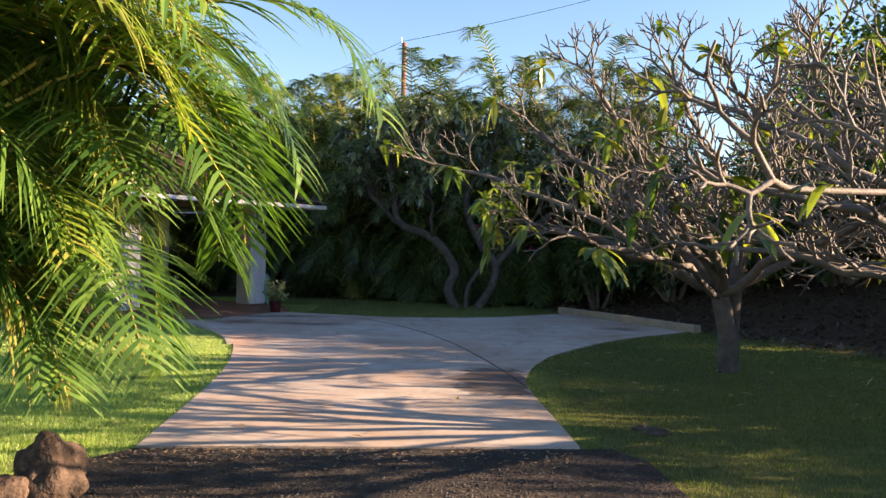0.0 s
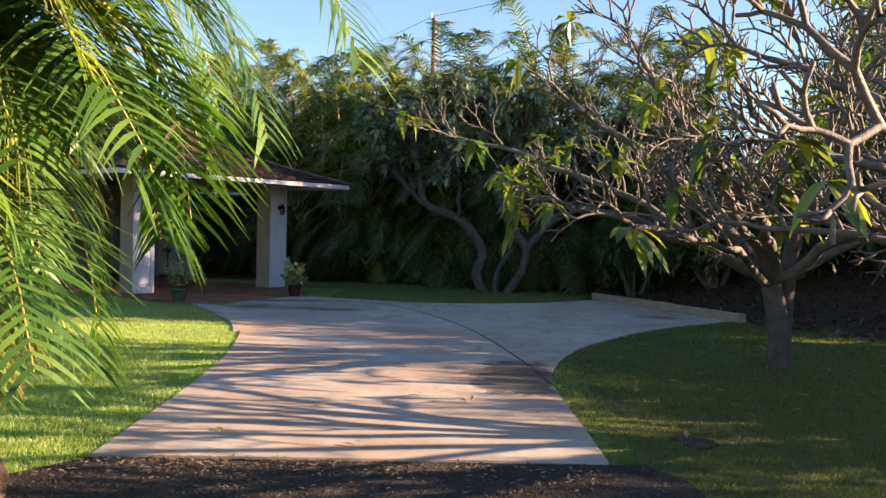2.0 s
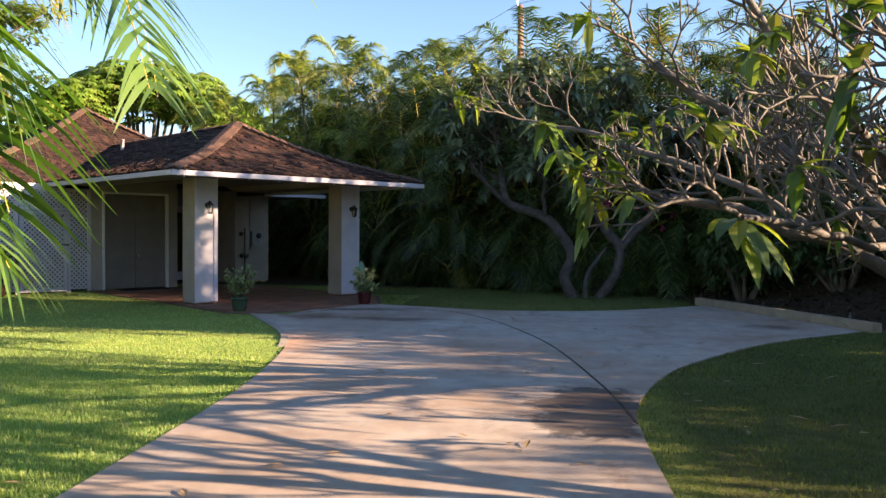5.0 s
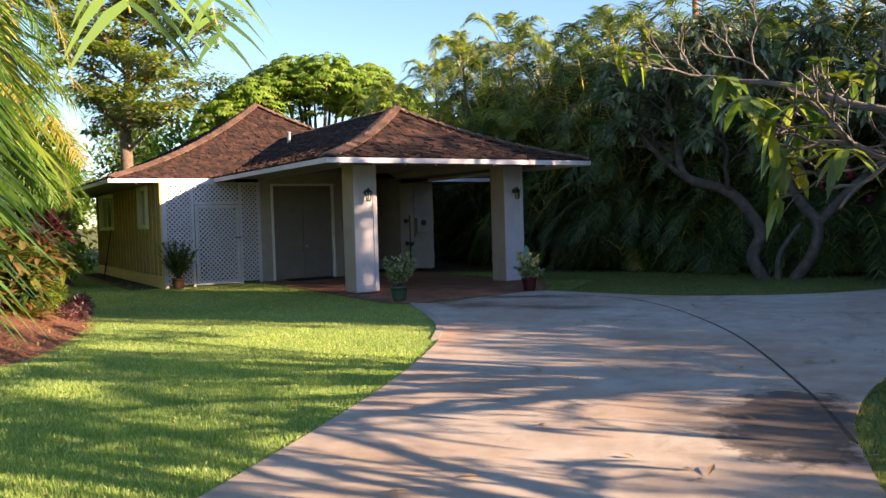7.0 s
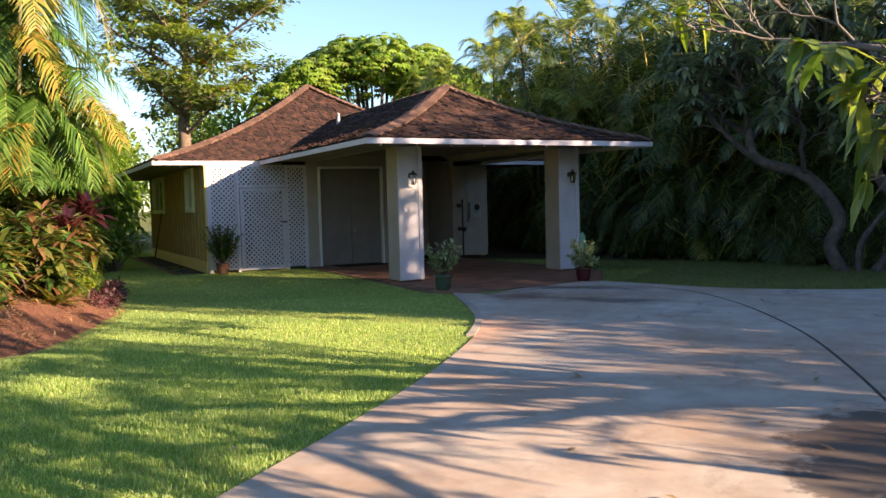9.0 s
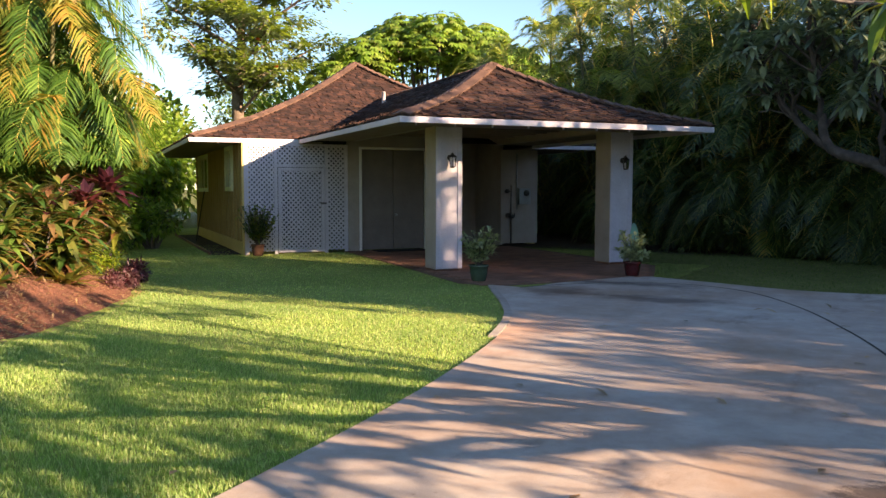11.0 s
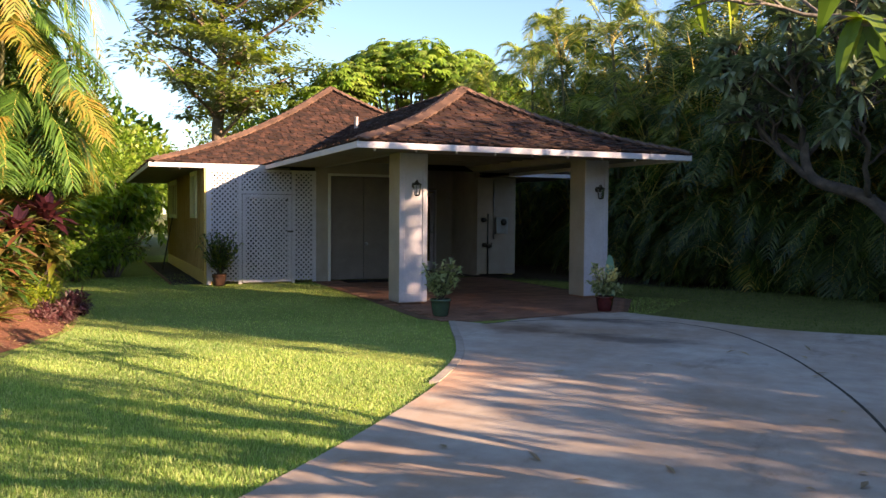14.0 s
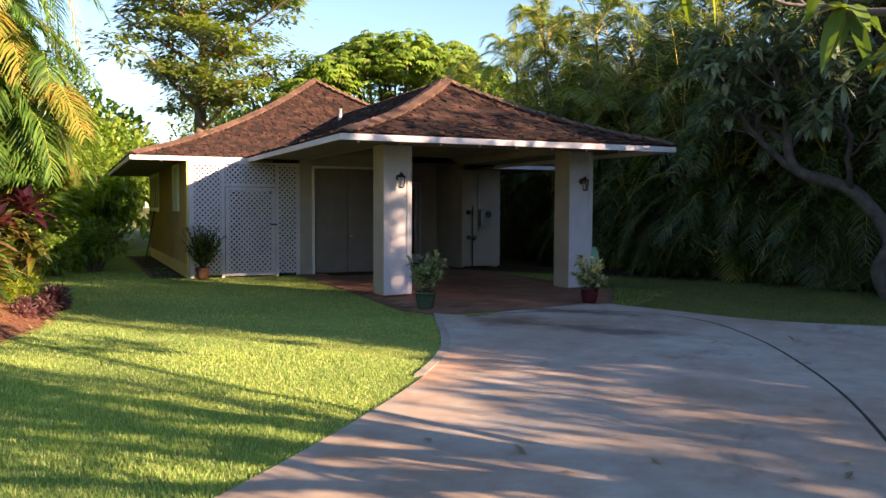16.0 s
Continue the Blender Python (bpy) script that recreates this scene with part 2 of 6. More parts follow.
L_PURPLE = leaf_mat("purple_leaf", [(0.05, 0.018, 0.035), (0.085, 0.03, 0.05), (0.12, 0.06, 0.07)], 0.3)
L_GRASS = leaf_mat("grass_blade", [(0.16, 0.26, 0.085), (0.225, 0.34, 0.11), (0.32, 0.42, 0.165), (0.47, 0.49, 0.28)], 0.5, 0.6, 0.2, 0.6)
# the lawn grass again, darkened to hold the shade in its colour
L_GRASSD = leaf_mat("shaded_grass_blade", [(0.05, 0.08, 0.025), (0.09, 0.13, 0.04), (0.18, 0.21, 0.08)], 0.4, 0.7, 0.15, 0.6)
L_TREEL = leaf_mat("fresh_and_lit_tree_leaf", [(0.09, 0.15, 0.03), (0.17, 0.23, 0.05), (0.26, 0.30, 0.08)], 0.5)
# hedge palm leaf lightened to carry sunlight
L_PALE = leaf_mat("sunlit_palm_leaf", [(0.07, 0.11, 0.03), (0.18, 0.23, 0.065), (0.32, 0.35, 0.13)], 0.5)
# dry leaf darkened to hold the bank's shade
L_DRYD = leaf_mat("shaded_dry_leaf", [(0.05, 0.03, 0.02), (0.10, 0.065, 0.04), (0.07, 0.045, 0.03)], 0.1)
L_DRY = leaf_mat("dry_leaf", [(0.25, 0.15, 0.08), (0.36, 0.25, 0.14), (0.18, 0.11, 0.06)], 0.2)
L_RED = leaf_mat("red_flower", [(0.6, 0.05, 0.02), (0.7, 0.1, 0.03)], 0.3)
L_MAG = leaf_mat("magenta_flower", [(0.55, 0.06, 0.28), (0.65, 0.12, 0.4)], 0.3)
L_PALMG = leaf_mat("yellow_green_palm_leaf", [(0.09, 0.17, 0.02), (0.14, 0.21, 0.03), (0.20, 0.24, 0.045), (0.27, 0.27, 0.07)], 0.42)
M_POTG = simple("green_glaze", (0.035, 0.07, 0.045), (0.06, 0.10, 0.065), 5, 0.25, 0.6, bumps=0)
M_POTR = simple("red_glaze", (0.05, 0.008, 0.01), (0.09, 0.014, 0.016), 5, 0.2, 0.6, bumps=0)
M_TERRA = simple("terracotta", (0.075, 0.035, 0.024), (0.12, 0.055, 0.036), 6, 0.8)


# ---- builders ----
class Geo:
    """Gathers faces for one mesh."""

    def __init__(self):
        self.v, self.f = [], []

    def add(self, verts, faces):
        n = len(self.v)
        self.v.extend(tuple(p) for p in verts)
        self.f.extend(tuple(i + n for i in q) for q in faces)

    def box(self, x0, y0, z0, x1, y1, z1, m=None):
        p = [Vector((x, y, z)) for z in (z0, z1) for x, y in ((x0, y0), (x1, y0), (x1, y1), (x0, y1))]
        if m:
            p = [m @ q for q in p]
        self.add(p, [(3, 2, 1, 0), (4, 5, 6, 7), (0, 1, 5, 4), (1, 2, 6, 5), (2, 3, 7, 6), (3, 0, 4, 7)])

    def tube(self, pts, radii, n=8, cap=True):
        rings, base = [], len(self.v)
        pts = [Vector(p) for p in pts]
        side = None
        for i, p in enumerate(pts):
            d = (pts[min(i + 1, len(pts) - 1)] - pts[max(i - 1, 0)]).normalized()
            if side is None:
                side = d.orthogonal().normalized()
            side = (side - d * side.dot(d)).normalized()
            up = d.cross(side)
            for k in range(n):
                a = 2 * math.pi * k / n
                self.v.append(tuple(p + (side * math.cos(a) + up * math.sin(a)) * radii[i]))
        for i in range(len(pts) - 1):
            for k in range(n):
                a, b = base + i * n + k, base + i * n + (k + 1) % n
                self.f.append((a, b, b + n, a + n))
        if cap:
            self.f.append(tuple(base + k for k in reversed(range(n))))
            self.f.append(tuple(base + (len(pts) - 1) * n + k for k in range(n)))

    def lathe(self, prof, c=(0, 0, 0), n=24):
        base = len(self.v)
        for r, z in prof:
            for k in range(n):
                a = 2 * math.pi * k / n
                self.v.append((c[0] + r * math.cos(a), c[1] + r * math.sin(a), c[2] + z))
        for i in range(len(prof) - 1):
            for k in range(n):
                a, b = base + i * n + k, base + i * n + (k + 1) % n
                self.f.append((a, b, b + n, a + n))

    def leaf(self, p, d, up, length, width, droop=0.2, fold=0.25, seg=2):
        """A folded, drooping leaf from p along d."""
        d, up = d.normalized(), up.normalized()
        s = d.cross(up)
        if s.length < 1e-4:
            s = d.orthogonal()
        s.normalize()
        u = s.cross(d)
        base = len(self.v)
        q = p.copy()
        for i in range(seg + 1):
            t = i / seg
            w = width * (0.22 + 1.1 * math.sin(math.pi * min(1, 0.12 + 0.8 * t)) ** 1.0) * 0.42 if i < seg else width * 0.03
            if i == 0:
                w = width * 0.14
            c = p + d * length * t - Vector((0, 0, 1)) * droop * length * t * t
            self.v += [tuple(c - s * w + u * w * fold), tuple(c), tuple(c + s * w + u * w * fold)]
        for i in range(seg):
            a = base + 3 * i
            self.f += [(a, a + 1, a + 4, a + 3), (a + 1, a + 2, a + 5, a + 4)]

    def mesh(self, name, mat, smooth=False):
        me = bpy.data.meshes.new(name)
        me.from_pydata(self.v, [], self.f)
        me.materials.append(mat)
        if smooth:
            me.polygons.foreach_set("use_smooth", [True] * len(me.polygons))
        me.update()
        return me

    def join(self, other):
        """Takes over another's faces as the second material."""
        self.first = len(self.f)
        self.add(other.v, other.f)
        return self

    def ob2(self, name, mat, mat2, parent, label=""):
        o = self.ob(name, mat, parent, label)
        o.data.materials.append(mat2)
        idx = [0] * self.first + [1] * (len(self.f) - self.first)
        o.data.polygons.foreach_set("material_index", idx)
        return o

    def ob(self, name, mat, parent=None, label="", smooth=False, m=None):
        o = new(name, self.mesh(name, mat, smooth))
        if parent:
            o.parent = parent
        if m:
            o.matrix_basis = m
        if label:
            tagged(o, label)
        return o


def thing(name, x, y, z, rz=0, label="", category="", group="", kind=""):
    e = new(name)
    e.empty_display_size = 0.3
    e.matrix_basis = pose(x, y, z, 0, 0, rz)
    return tagged(e, label, category, group, kind)


def part(name, bm, material, parent, label="", smooth=False):
    """One mesh part from a bmesh."""
    me = bpy.data.meshes.new(name)
    bm.to_mesh(me)
    bm.free()
    me.materials.append(material)
    if smooth:
        me.polygons.foreach_set("use_smooth", [True] * len(me.polygons))
    o = new(name, me)
    o.parent = parent
    return tagged(o, label)


def bevel_box(name, x0, y0, z0, x1, y1, z1, mat, parent, label="", bev=0.006):
    bm = bmesh.new()
    bmesh.ops.create_cube(bm, size=1)
    for v in bm.verts:
        v.co = Vector((x0 + (v.co.x + 0.5) * (x1 - x0), y0 + (v.co.y + 0.5) * (y1 - y0), z0 + (v.co.z + 0.5) * (z1 - z0)))
    if bev:
        bmesh.ops.bevel(bm, geom=list(bm.edges), offset=bev, segments=1, affect="EDGES")
    return part(name, bm, mat, parent, label)


def bank(x, y):
    """Height of the ground: flat, rising behind the low retaining curb."""
    u = (x - 4.85) * 0.916 + (y - 15.7) * 0.40
    s = min(1, max(0, u / 5.0))
    return 1.35 * s * s * (3 - 2 * s) + 0.05 * (noise.noise(Vector((x, y, 0)) * 0.8)) * min(1, s * 4)


def smooth_path(pts, n=5):
    """Catmull-Rom through the points."""
    out = []
    P = [Vector(p) for p in pts]
    for i in range(len(P) - 1):
        a, b, c, d = P[max(0, i - 1)], P[i], P[i + 1], P[min(len(P) - 1, i + 2)]
        for k in range(n):
            t = k / n
            out.append(0.5 * ((2 * b) + (c - a) * t + (2 * a - 5 * b + 4 * c - d) * t * t + (3 * b - a - 3 * c + d) * t ** 3))
    return out + [P[-1]]


def inside(x, y, poly):
    r, n = False, len(poly)
    for i in range(n):
        x1, y1, x2, y2 = poly[i][0], poly[i][1], poly[i - 1][0], poly[i - 1][1]
        if (y1 > y) != (y2 > y) and x < (x2 - x1) * (y - y1) / (y2 - y1) + x1:
            r = not r
    return r


def slab(name, poly, z0, z1, mat, kind="structure", label="", bev=0.008):
    bm = bmesh.new()
    f = bm.faces.new([bm.verts.new((p[0], p[1], z1)) for p in poly])
    bm.normal_update()
    if f.normal.z < 0:
        f.normal_flip()
    r = bmesh.ops.extrude_face_region(bm, geom=[f])
    for v in [g for g in r["geom"] if isinstance(g, bmesh.types.BMVert)]:
        v.co.z = z1
    for v in f.verts:
        v.co.z = z0
    bmesh.ops.recalc_face_normals(bm, faces=bm.faces)
    bmesh.ops.triangulate(bm, faces=[q for q in bm.faces if len(q.verts) > 4])
    me = bpy.data.meshes.new(name)
    bm.to_mesh(me)
    bm.free()
    me.materials.append(mat)
    return tagged(new(name, me), label, "", "", kind)


# ---- ground ----
HA = radians(53.06)


def H2O(x, y):
    """From the house's own axes to the world."""
    return (x * math.cos(HA) - y * math.sin(HA), x * math.sin(HA) + y * math.cos(HA))


def O2H(x, y):
    return (x * math.cos(HA) + y * math.sin(HA), -x * math.sin(HA) + y * math.cos(HA))


LEFT_EDGE = smooth_path([(-2.2, 6.02, 0), (-2.28, 7.0, 0), (-2.38, 8.2, 0), (-2.55, 9.7, 0), (-2.8, 11.1, 0), (-3.1, 12.35, 0), (-3.5, 13.5, 0), (-4.0, 14.45, 0), (-4.5, 15.25, 0), (-5.0, 16.05, 0)])
JOINT = smooth_path([(-4.55, 15.95, 0), (-4.2, 16.6, 0), (-3.46, 17.3, 0), (-2.6, 17.55, 0), (-1.7, 17.1, 0), (-0.9, 15.87, 0), (-0.3, 14.45, 0), (0.1, 13.25, 0), (0.4, 12.0, 0), (0.63, 10.85, 0), (0.8, 9.9, 0), (0.93, 8.9, 0)])
FAR_EDGE = smooth_path([(-3.55, 18.45, 0), (-2.26, 17.98, 0), (-1.08, 17.62, 0), (0.0, 17.72, 0), (0.8, 17.95, 0), (1.7, 18.5, 0), (2.9, 19.55, 0)])
RIGHT_EDGE = smooth_path([(4.6, 15.6, 0), (3.31, 14.35, 0), (2.54, 13.37, 0), (1.82, 12.17, 0), (1.38, 11.2, 0), (1.1, 10.2, 0), (0.96, 9.3, 0), (0.96, 8.4, 0), (1.02, 7.2, 0), (1.06, 6.25, 0)])
tail = [p for p in RIGHT_EDGE if p.y < 8.9]
MAIN_POLY = LEFT_EDGE + JOINT[1:] + tail
side = [p for p in RIGHT_EDGE if p.y >= 8.95]
off = [Vector((p.x + 0.012, p.y + 0.012, 0)) for p in JOINT]
TURN_POLY = FAR_EDGE + side + list(reversed(off[2:])) + [Vector((-4.35, 16.75, 0))]
ALL_POLY = LEFT_EDGE + [Vector((-3.55, 18.45, 0))] + FAR_EDGE + RIGHT_EDGE
GRAVEL_POLY = [(-2.75, -3), (-2.7, 3), (-2.6, 4.6), (-2.5, 5.6), (-2.2, 6.02), (1.06, 6.25), (1.3, 6.3), (1.5, 5.9), (1.54, 4.9), (1.75, 3.5), (2.1, 1), (2.1, -3)]
SOIL_POLY = [(-7.0, 8.6), (-6.85, 9.8), (-7.05, 10.5), (-7.9, 11.9), (-8.7, 12.9), (-9.6, 13.6), (-11.4, 14.8), (-13.5, 15.0), (-14, 11), (-11, 8.0)]


def build_ground():
    xs = [-900, -300, -110, -60] + [-40 + 0.6 * i for i in range(100)] + [22, 30, 60, 110, 300, 900]
    ys = [-900, -300, -60, -20] + [-8 + 0.6 * i for i in range(90)] + [48, 60, 110, 300, 900]
    g = Geo()
    for y in ys:
        for x in xs:
            g.v.append((x, y, bank(min(x, 60), min(y, 60))))
    nx = len(xs)
    for j in range(len(ys) - 1):
        for i in range(nx - 1):
            a = j * nx + i
            g.f.append((a, a + 1, a + nx + 1, a + nx))
    o = g.ob("ground", M_GROUND, smooth=True)
    at = o.data.attributes.new("soil", "FLOAT", "POINT")
    vals = []
    for x, y, z in g.v:
        u = (x - 4.85) * 0.916 + (y - 15.7) * 0.40
        v = min(1, max(0, (u + 0.3) / 0.6))
        # right lawn: thin soil, and its shade painted in with the soil tone
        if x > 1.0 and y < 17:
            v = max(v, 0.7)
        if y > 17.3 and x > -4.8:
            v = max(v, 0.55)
        if y > 23.5 and -12 < x:
            v = 1
        if y > 30 or x < -22:
            v = max(v, 0.6)
        vals.append(v)
    at.data.foreach_set("value", vals)
    tagged(o, "short green lawn with dark mulched soil on the bank", "", "", "structure")


build_ground()
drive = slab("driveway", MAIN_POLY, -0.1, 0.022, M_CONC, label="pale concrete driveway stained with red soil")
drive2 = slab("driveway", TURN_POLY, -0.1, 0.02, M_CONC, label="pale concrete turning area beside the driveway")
gravel = slab("gravel_road", GRAVEL_POLY, -0.05, 0.006, M_GRAVEL, label="dark grey gravel and packed dirt road")


def ribbon(name, path, w0, w1, z0, z1, mat, label):
    g = Geo()
    n = len(path)
    for i, p in enumerate(path):
        d = (path[min(i + 1, n - 1)] - path[max(i - 1, 0)]).normalized()
        s = Vector((d.y, -d.x, 0))
        for w, z in ((w0, z0), (w0, z1), (w1, z1), (w1, z0)):
            q = p + s * w
            g.v.append((q.x, q.y, z))
    for i in range(n - 1):
        for k in range(4):
            a, b = i * 4 + k, i * 4 + (k + 1) % 4
            g.f.append((a, b, b + 4, a + 4))
    g.f += [(3, 2, 1, 0), tuple((n - 1) * 4 + k for k in range(4))]
    return tagged(g.ob(name, mat), label, "", "", "structure")


ribbon("joint_filler", JOINT, -0.014, 0.012, -0.02, 0.024, M_JOINT, "dark filled expansion joint in the concrete")
ribbon("curb", [p for p in LEFT_EDGE if p.y > 12.2], -0.09, -0.002, -0.1, 0.027, M_CURB, "pale concrete edging between lawn and driveway")
CURB = [Vector((2.78, 19.85, 0)), Vector((3.3, 18.75, 0)), Vector((4.0, 17.15, 0)), Vector((4.72, 15.5, 0))]
ribbon("retaining_curb", CURB, 0.0, -0.16, -0.1, 0.15, M_TIMBER, "low pale concrete curb holding back the dark bank")
# ---- house ----
OX, OY = 11.5, 20.8
hx, hy = H2O(OX, OY)
house = thing("house", hx, hy, 0, 53.06, "single-storey cream cottage with brown wood-shingle hip roofs and an open carport", "house")


def hb(name, x0, y0, z0, x1, y1, z1, mat, label="", bev=0.004, parent=None):
    return bevel_box(name, x0 - OX, y0 - OY, z0, x1 - OX, y1 - OY, z1, mat, parent or house, label, bev)


EAVE = 2.50
CX0, CX1, CY0, CD, CH = 8.68, 14.37, 14.41, 2.845, 1.25
MX0, MX1, MY0, MY1, MD, MDY, MH = 6.38, 16.36, 20.82, 30.8, 4.99, 4.79, 2.40


def prof(s):
    return 0.58 * s + 0.42 * s * s


def inv(z, D, Hh):
    lo, hi = 0.0, 1.0
    for _ in range(30):
        mid = (lo + hi) / 2
        lo, hi = (mid, hi) if Hh * prof(mid) < z else (lo, mid)
    return lo * D


def slope(kind, d):
    """Ends of the course at distance d up the slope: two points and the height."""
    if kind == "c_front":
        z = CH * prof(d / CD)
        return (CX0 + d, CY0 + d, z), (CX1 - d, CY0 + d, z)
    if kind == "c_left":
        z = CH * prof(d / CD)
        return (CX0 + d, MY0 + inv(z, MDY, MH), z), (CX0 + d, CY0 + d, z)
    if kind == "c_right":
        z = CH * prof(d / CD)
        return (CX1 - d, CY0 + d, z), (CX1 - d, MY0 + inv(z, MDY, MH), z)
    z = MH * prof(d / MD)
    e = d * MDY / MD
    a, b, c, q = (MX0 + d, MY0 + e, z), (MX1 - d, MY0 + e, z), (MX1 - d, MY1 - e, z), (MX0 + d, MY1 - e, z)
    return {"m_front": (a, b), "m_right": (b, c), "m_back": (c, q), "m_left": (q, a)}[kind]


def roof_deck():
    g = Geo()
    for kind, D in (("c_front", CD), ("c_left", CD), ("c_right", CD), ("m_front", MD), ("m_right", MD), ("m_back", MD), ("m_left", MD)):
        for i in range(10):
            (a, b), (c, q) = slope(kind, D * i / 10), slope(kind, D * (i + 1) / 10)
            g.add([(p[0] - OX, p[1] - OY, p[2] + EAVE - 0.03) for p in (a, b, q, c)], [(0, 1, 2, 3)])
    return g.ob("roof", M_SHING, house, "weathered brown wood-shingle roof")


roof = roof_deck()


def shingles():
    near, rest = [], []
    rng = random.Random(5)
    for kind, D, keep in (("c_front", CD, 1), ("c_left", CD, 1), ("m_front", MD, 1), ("m_left", MD, 1), ("c_right", CD, 0)):
        course = 0.135
        n = int(D * 1.06 / course)
        for i in range(n):
            a, b = slope(kind, D * i / n)
            c, q = slope(kind, min(D, D * (i + 1) / n))
            A, B = Vector(a), Vector(b)
            up = ((Vector(c) + Vector(q)) / 2 - (A + B) / 2)
            along = (B - A)
            L = along.length
            along.normalize()
            up = (up - along * up.dot(along)).normalized()
            nor = along.cross(up).normalized()
            if nor.z < 0:
                nor = -nor
            x = -0.02
            while x < L:
                w = rng.uniform(0.08, 0.17)
                w = min(w, L - x + 0.02)
                if w < 0.03:
                    break
                p = A + along * x + nor * (0.016 + rng.uniform(-0.004, 0.018)) - up * rng.uniform(0.0, 0.05)
                cy = p.y
                if kind == "m_front" and CX0 < p.x < CX1 and p.z < CH * prof(min(1, min(p.x - CX0, CX1 - p.x) / CD)) - 0.05:
                    x += w
                    continue
                m = Matrix.Translation((p.x - OX, p.y - OY, p.z + EAVE - 0.03)) @ Matrix((along, up, nor)).transposed().to_4x4()
                m = m @ Matrix.Rotation(rng.uniform(-0.02, 0.02), 4, "Z") @ Matrix.Rotation(rng.uniform(-0.15, -0.07), 4, "X")
                (near if kind == "c_front" and i < 16 and len(near) < 300 else rest).append((m, w - 0.008, rng.uniform(0.19, 0.215)))
                x += w
    return near, rest


NEAR_SH, REST_SH = shingles()
g = Geo()
for m, w, l in REST_SH:
    g.box(0, 0, 0, w, l, 0.026, m)
tagged(g.ob("shingles", M_SHING, roof), "", "", "", "stuff")


def ridge_caps():
    rng = random.Random(8)
    lines = [("c_front", 0, CD, CX0, 1), ("c_front", 1, CD, 0, 1), ("m_front", 0, MD, 0, 1), ("m_front", 1, MD, 0, 1)]
    for kind, end, D, _, _ in lines:
        g = Geo()
        n = int(D * 1.45 / 0.2)
        for i in range(n):
            p = Vector(slope(kind, D * i / n)[end])
            q = Vector(slope(kind, min(D, D * (i + 1.35) / n))[end])
            d = (q - p)
            L = d.length
            d.normalize()
            s = Vector((d.y, -d.x, 0)).normalized()
            u = s.cross(d)
            for sg in (-1, 1):
                side_v = (s * sg - Vector((0, 0, 0.32))).normalized()
                nn = d.cross(side_v).normalized()
                if nn.z < 0:
                    nn = -nn
                m = Matrix.Translation((p.x - OX, p.y - OY, p.z + EAVE + 0.015 + rng.uniform(0, 0.008))) @ Matrix((d, side_v, nn)).transposed().to_4x4() @ Matrix.Rotation(-0.13, 4, "Y")
                g.box(0, -0.002, 0, L, 0.15, 0.02, m)
        g.ob("hip_cap", M_RIDGE, roof, "paler shingle cap along a roof hip")
    g = Geo()
    n = 30
    y0, y1 = CY0 + CD, MY0 + inv(CH, MDY, MH)
    for i in range(n):
        y = y0 + (y1 - y0) * i / n
        for sg in (-1, 1):
            m = Matrix.Translation((11.525 - OX, y - OY, EAVE + CH + 0.012 + rng.uniform(0, 0.01))) @ Matrix.Rotation(sg * 0.4, 4, "Y")
            g.box(0 if sg > 0 else -0.12, 0, 0, 0.12 if sg > 0 else 0, 0.26, 0.014, m)
    g.ob("ridge_cap", M_RIDGE, roof, "paler shingle cap along the ridge")


ridge_caps()


def fascias():
    t, z0, z1 = 0.03, EAVE - 0.12, EAVE - 0.03
    hb("fascia", CX0, CY0 - t, z0, CX1, CY0, z1, M_WHITE, "white-painted front fascia board")
    hb("fascia", CX0 - t, CY0 - t, z0, CX0, MY0 - t, z1, M_WHITE)
    hb("fascia", CX1, CY0 - t, z0, CX1 + t, MY0 - t, z1, M_WHITE)
    hb("fascia", MX0, MY0 - t, z0, CX0 - t, MY0, z1, M_WHITE)
    hb("fascia", CX1 + t, MY0 - t, z0, MX1, MY0, z1, M_WHITE)
    hb("fascia", MX0 - t, MY0 - t, z0, MX0, MY1, z1, M_WHITE)
    hb("fascia", MX1, MY0 - t, z0, MX1 + t, MY1, z1, M_WHITE)
    hb("fascia", MX0, MY1, z0, MX1, MY1 + t, z1, M_WHITE)
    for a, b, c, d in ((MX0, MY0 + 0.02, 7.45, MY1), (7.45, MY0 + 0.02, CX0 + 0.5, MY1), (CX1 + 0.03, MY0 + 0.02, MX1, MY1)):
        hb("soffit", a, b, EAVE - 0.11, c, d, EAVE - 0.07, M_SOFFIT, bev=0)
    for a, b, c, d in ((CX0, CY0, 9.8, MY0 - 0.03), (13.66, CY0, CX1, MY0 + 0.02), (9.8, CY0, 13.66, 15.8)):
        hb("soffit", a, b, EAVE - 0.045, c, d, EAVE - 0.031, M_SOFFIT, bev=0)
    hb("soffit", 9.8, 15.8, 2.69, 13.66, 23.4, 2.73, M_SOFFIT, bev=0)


fascias()


def column(x, y, w):
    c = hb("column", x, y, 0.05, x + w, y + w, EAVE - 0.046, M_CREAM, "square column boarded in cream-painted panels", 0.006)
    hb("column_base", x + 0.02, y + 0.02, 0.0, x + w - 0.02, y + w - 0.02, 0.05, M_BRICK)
    # bluish-white front sheets carry the sky and sun light on the cream column
    hb("column_panel", x + 0.004, y - 0.012, 0.06, x + w - 0.004, y - 0.001, 2.44, M_WHITE, "front face of the cream column, its light painted in as bluish white", bev=0.003)
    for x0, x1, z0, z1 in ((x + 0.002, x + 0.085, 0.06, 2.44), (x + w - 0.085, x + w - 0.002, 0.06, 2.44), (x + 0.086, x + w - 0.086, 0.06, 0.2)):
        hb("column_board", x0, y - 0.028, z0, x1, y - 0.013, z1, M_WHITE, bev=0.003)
    return c


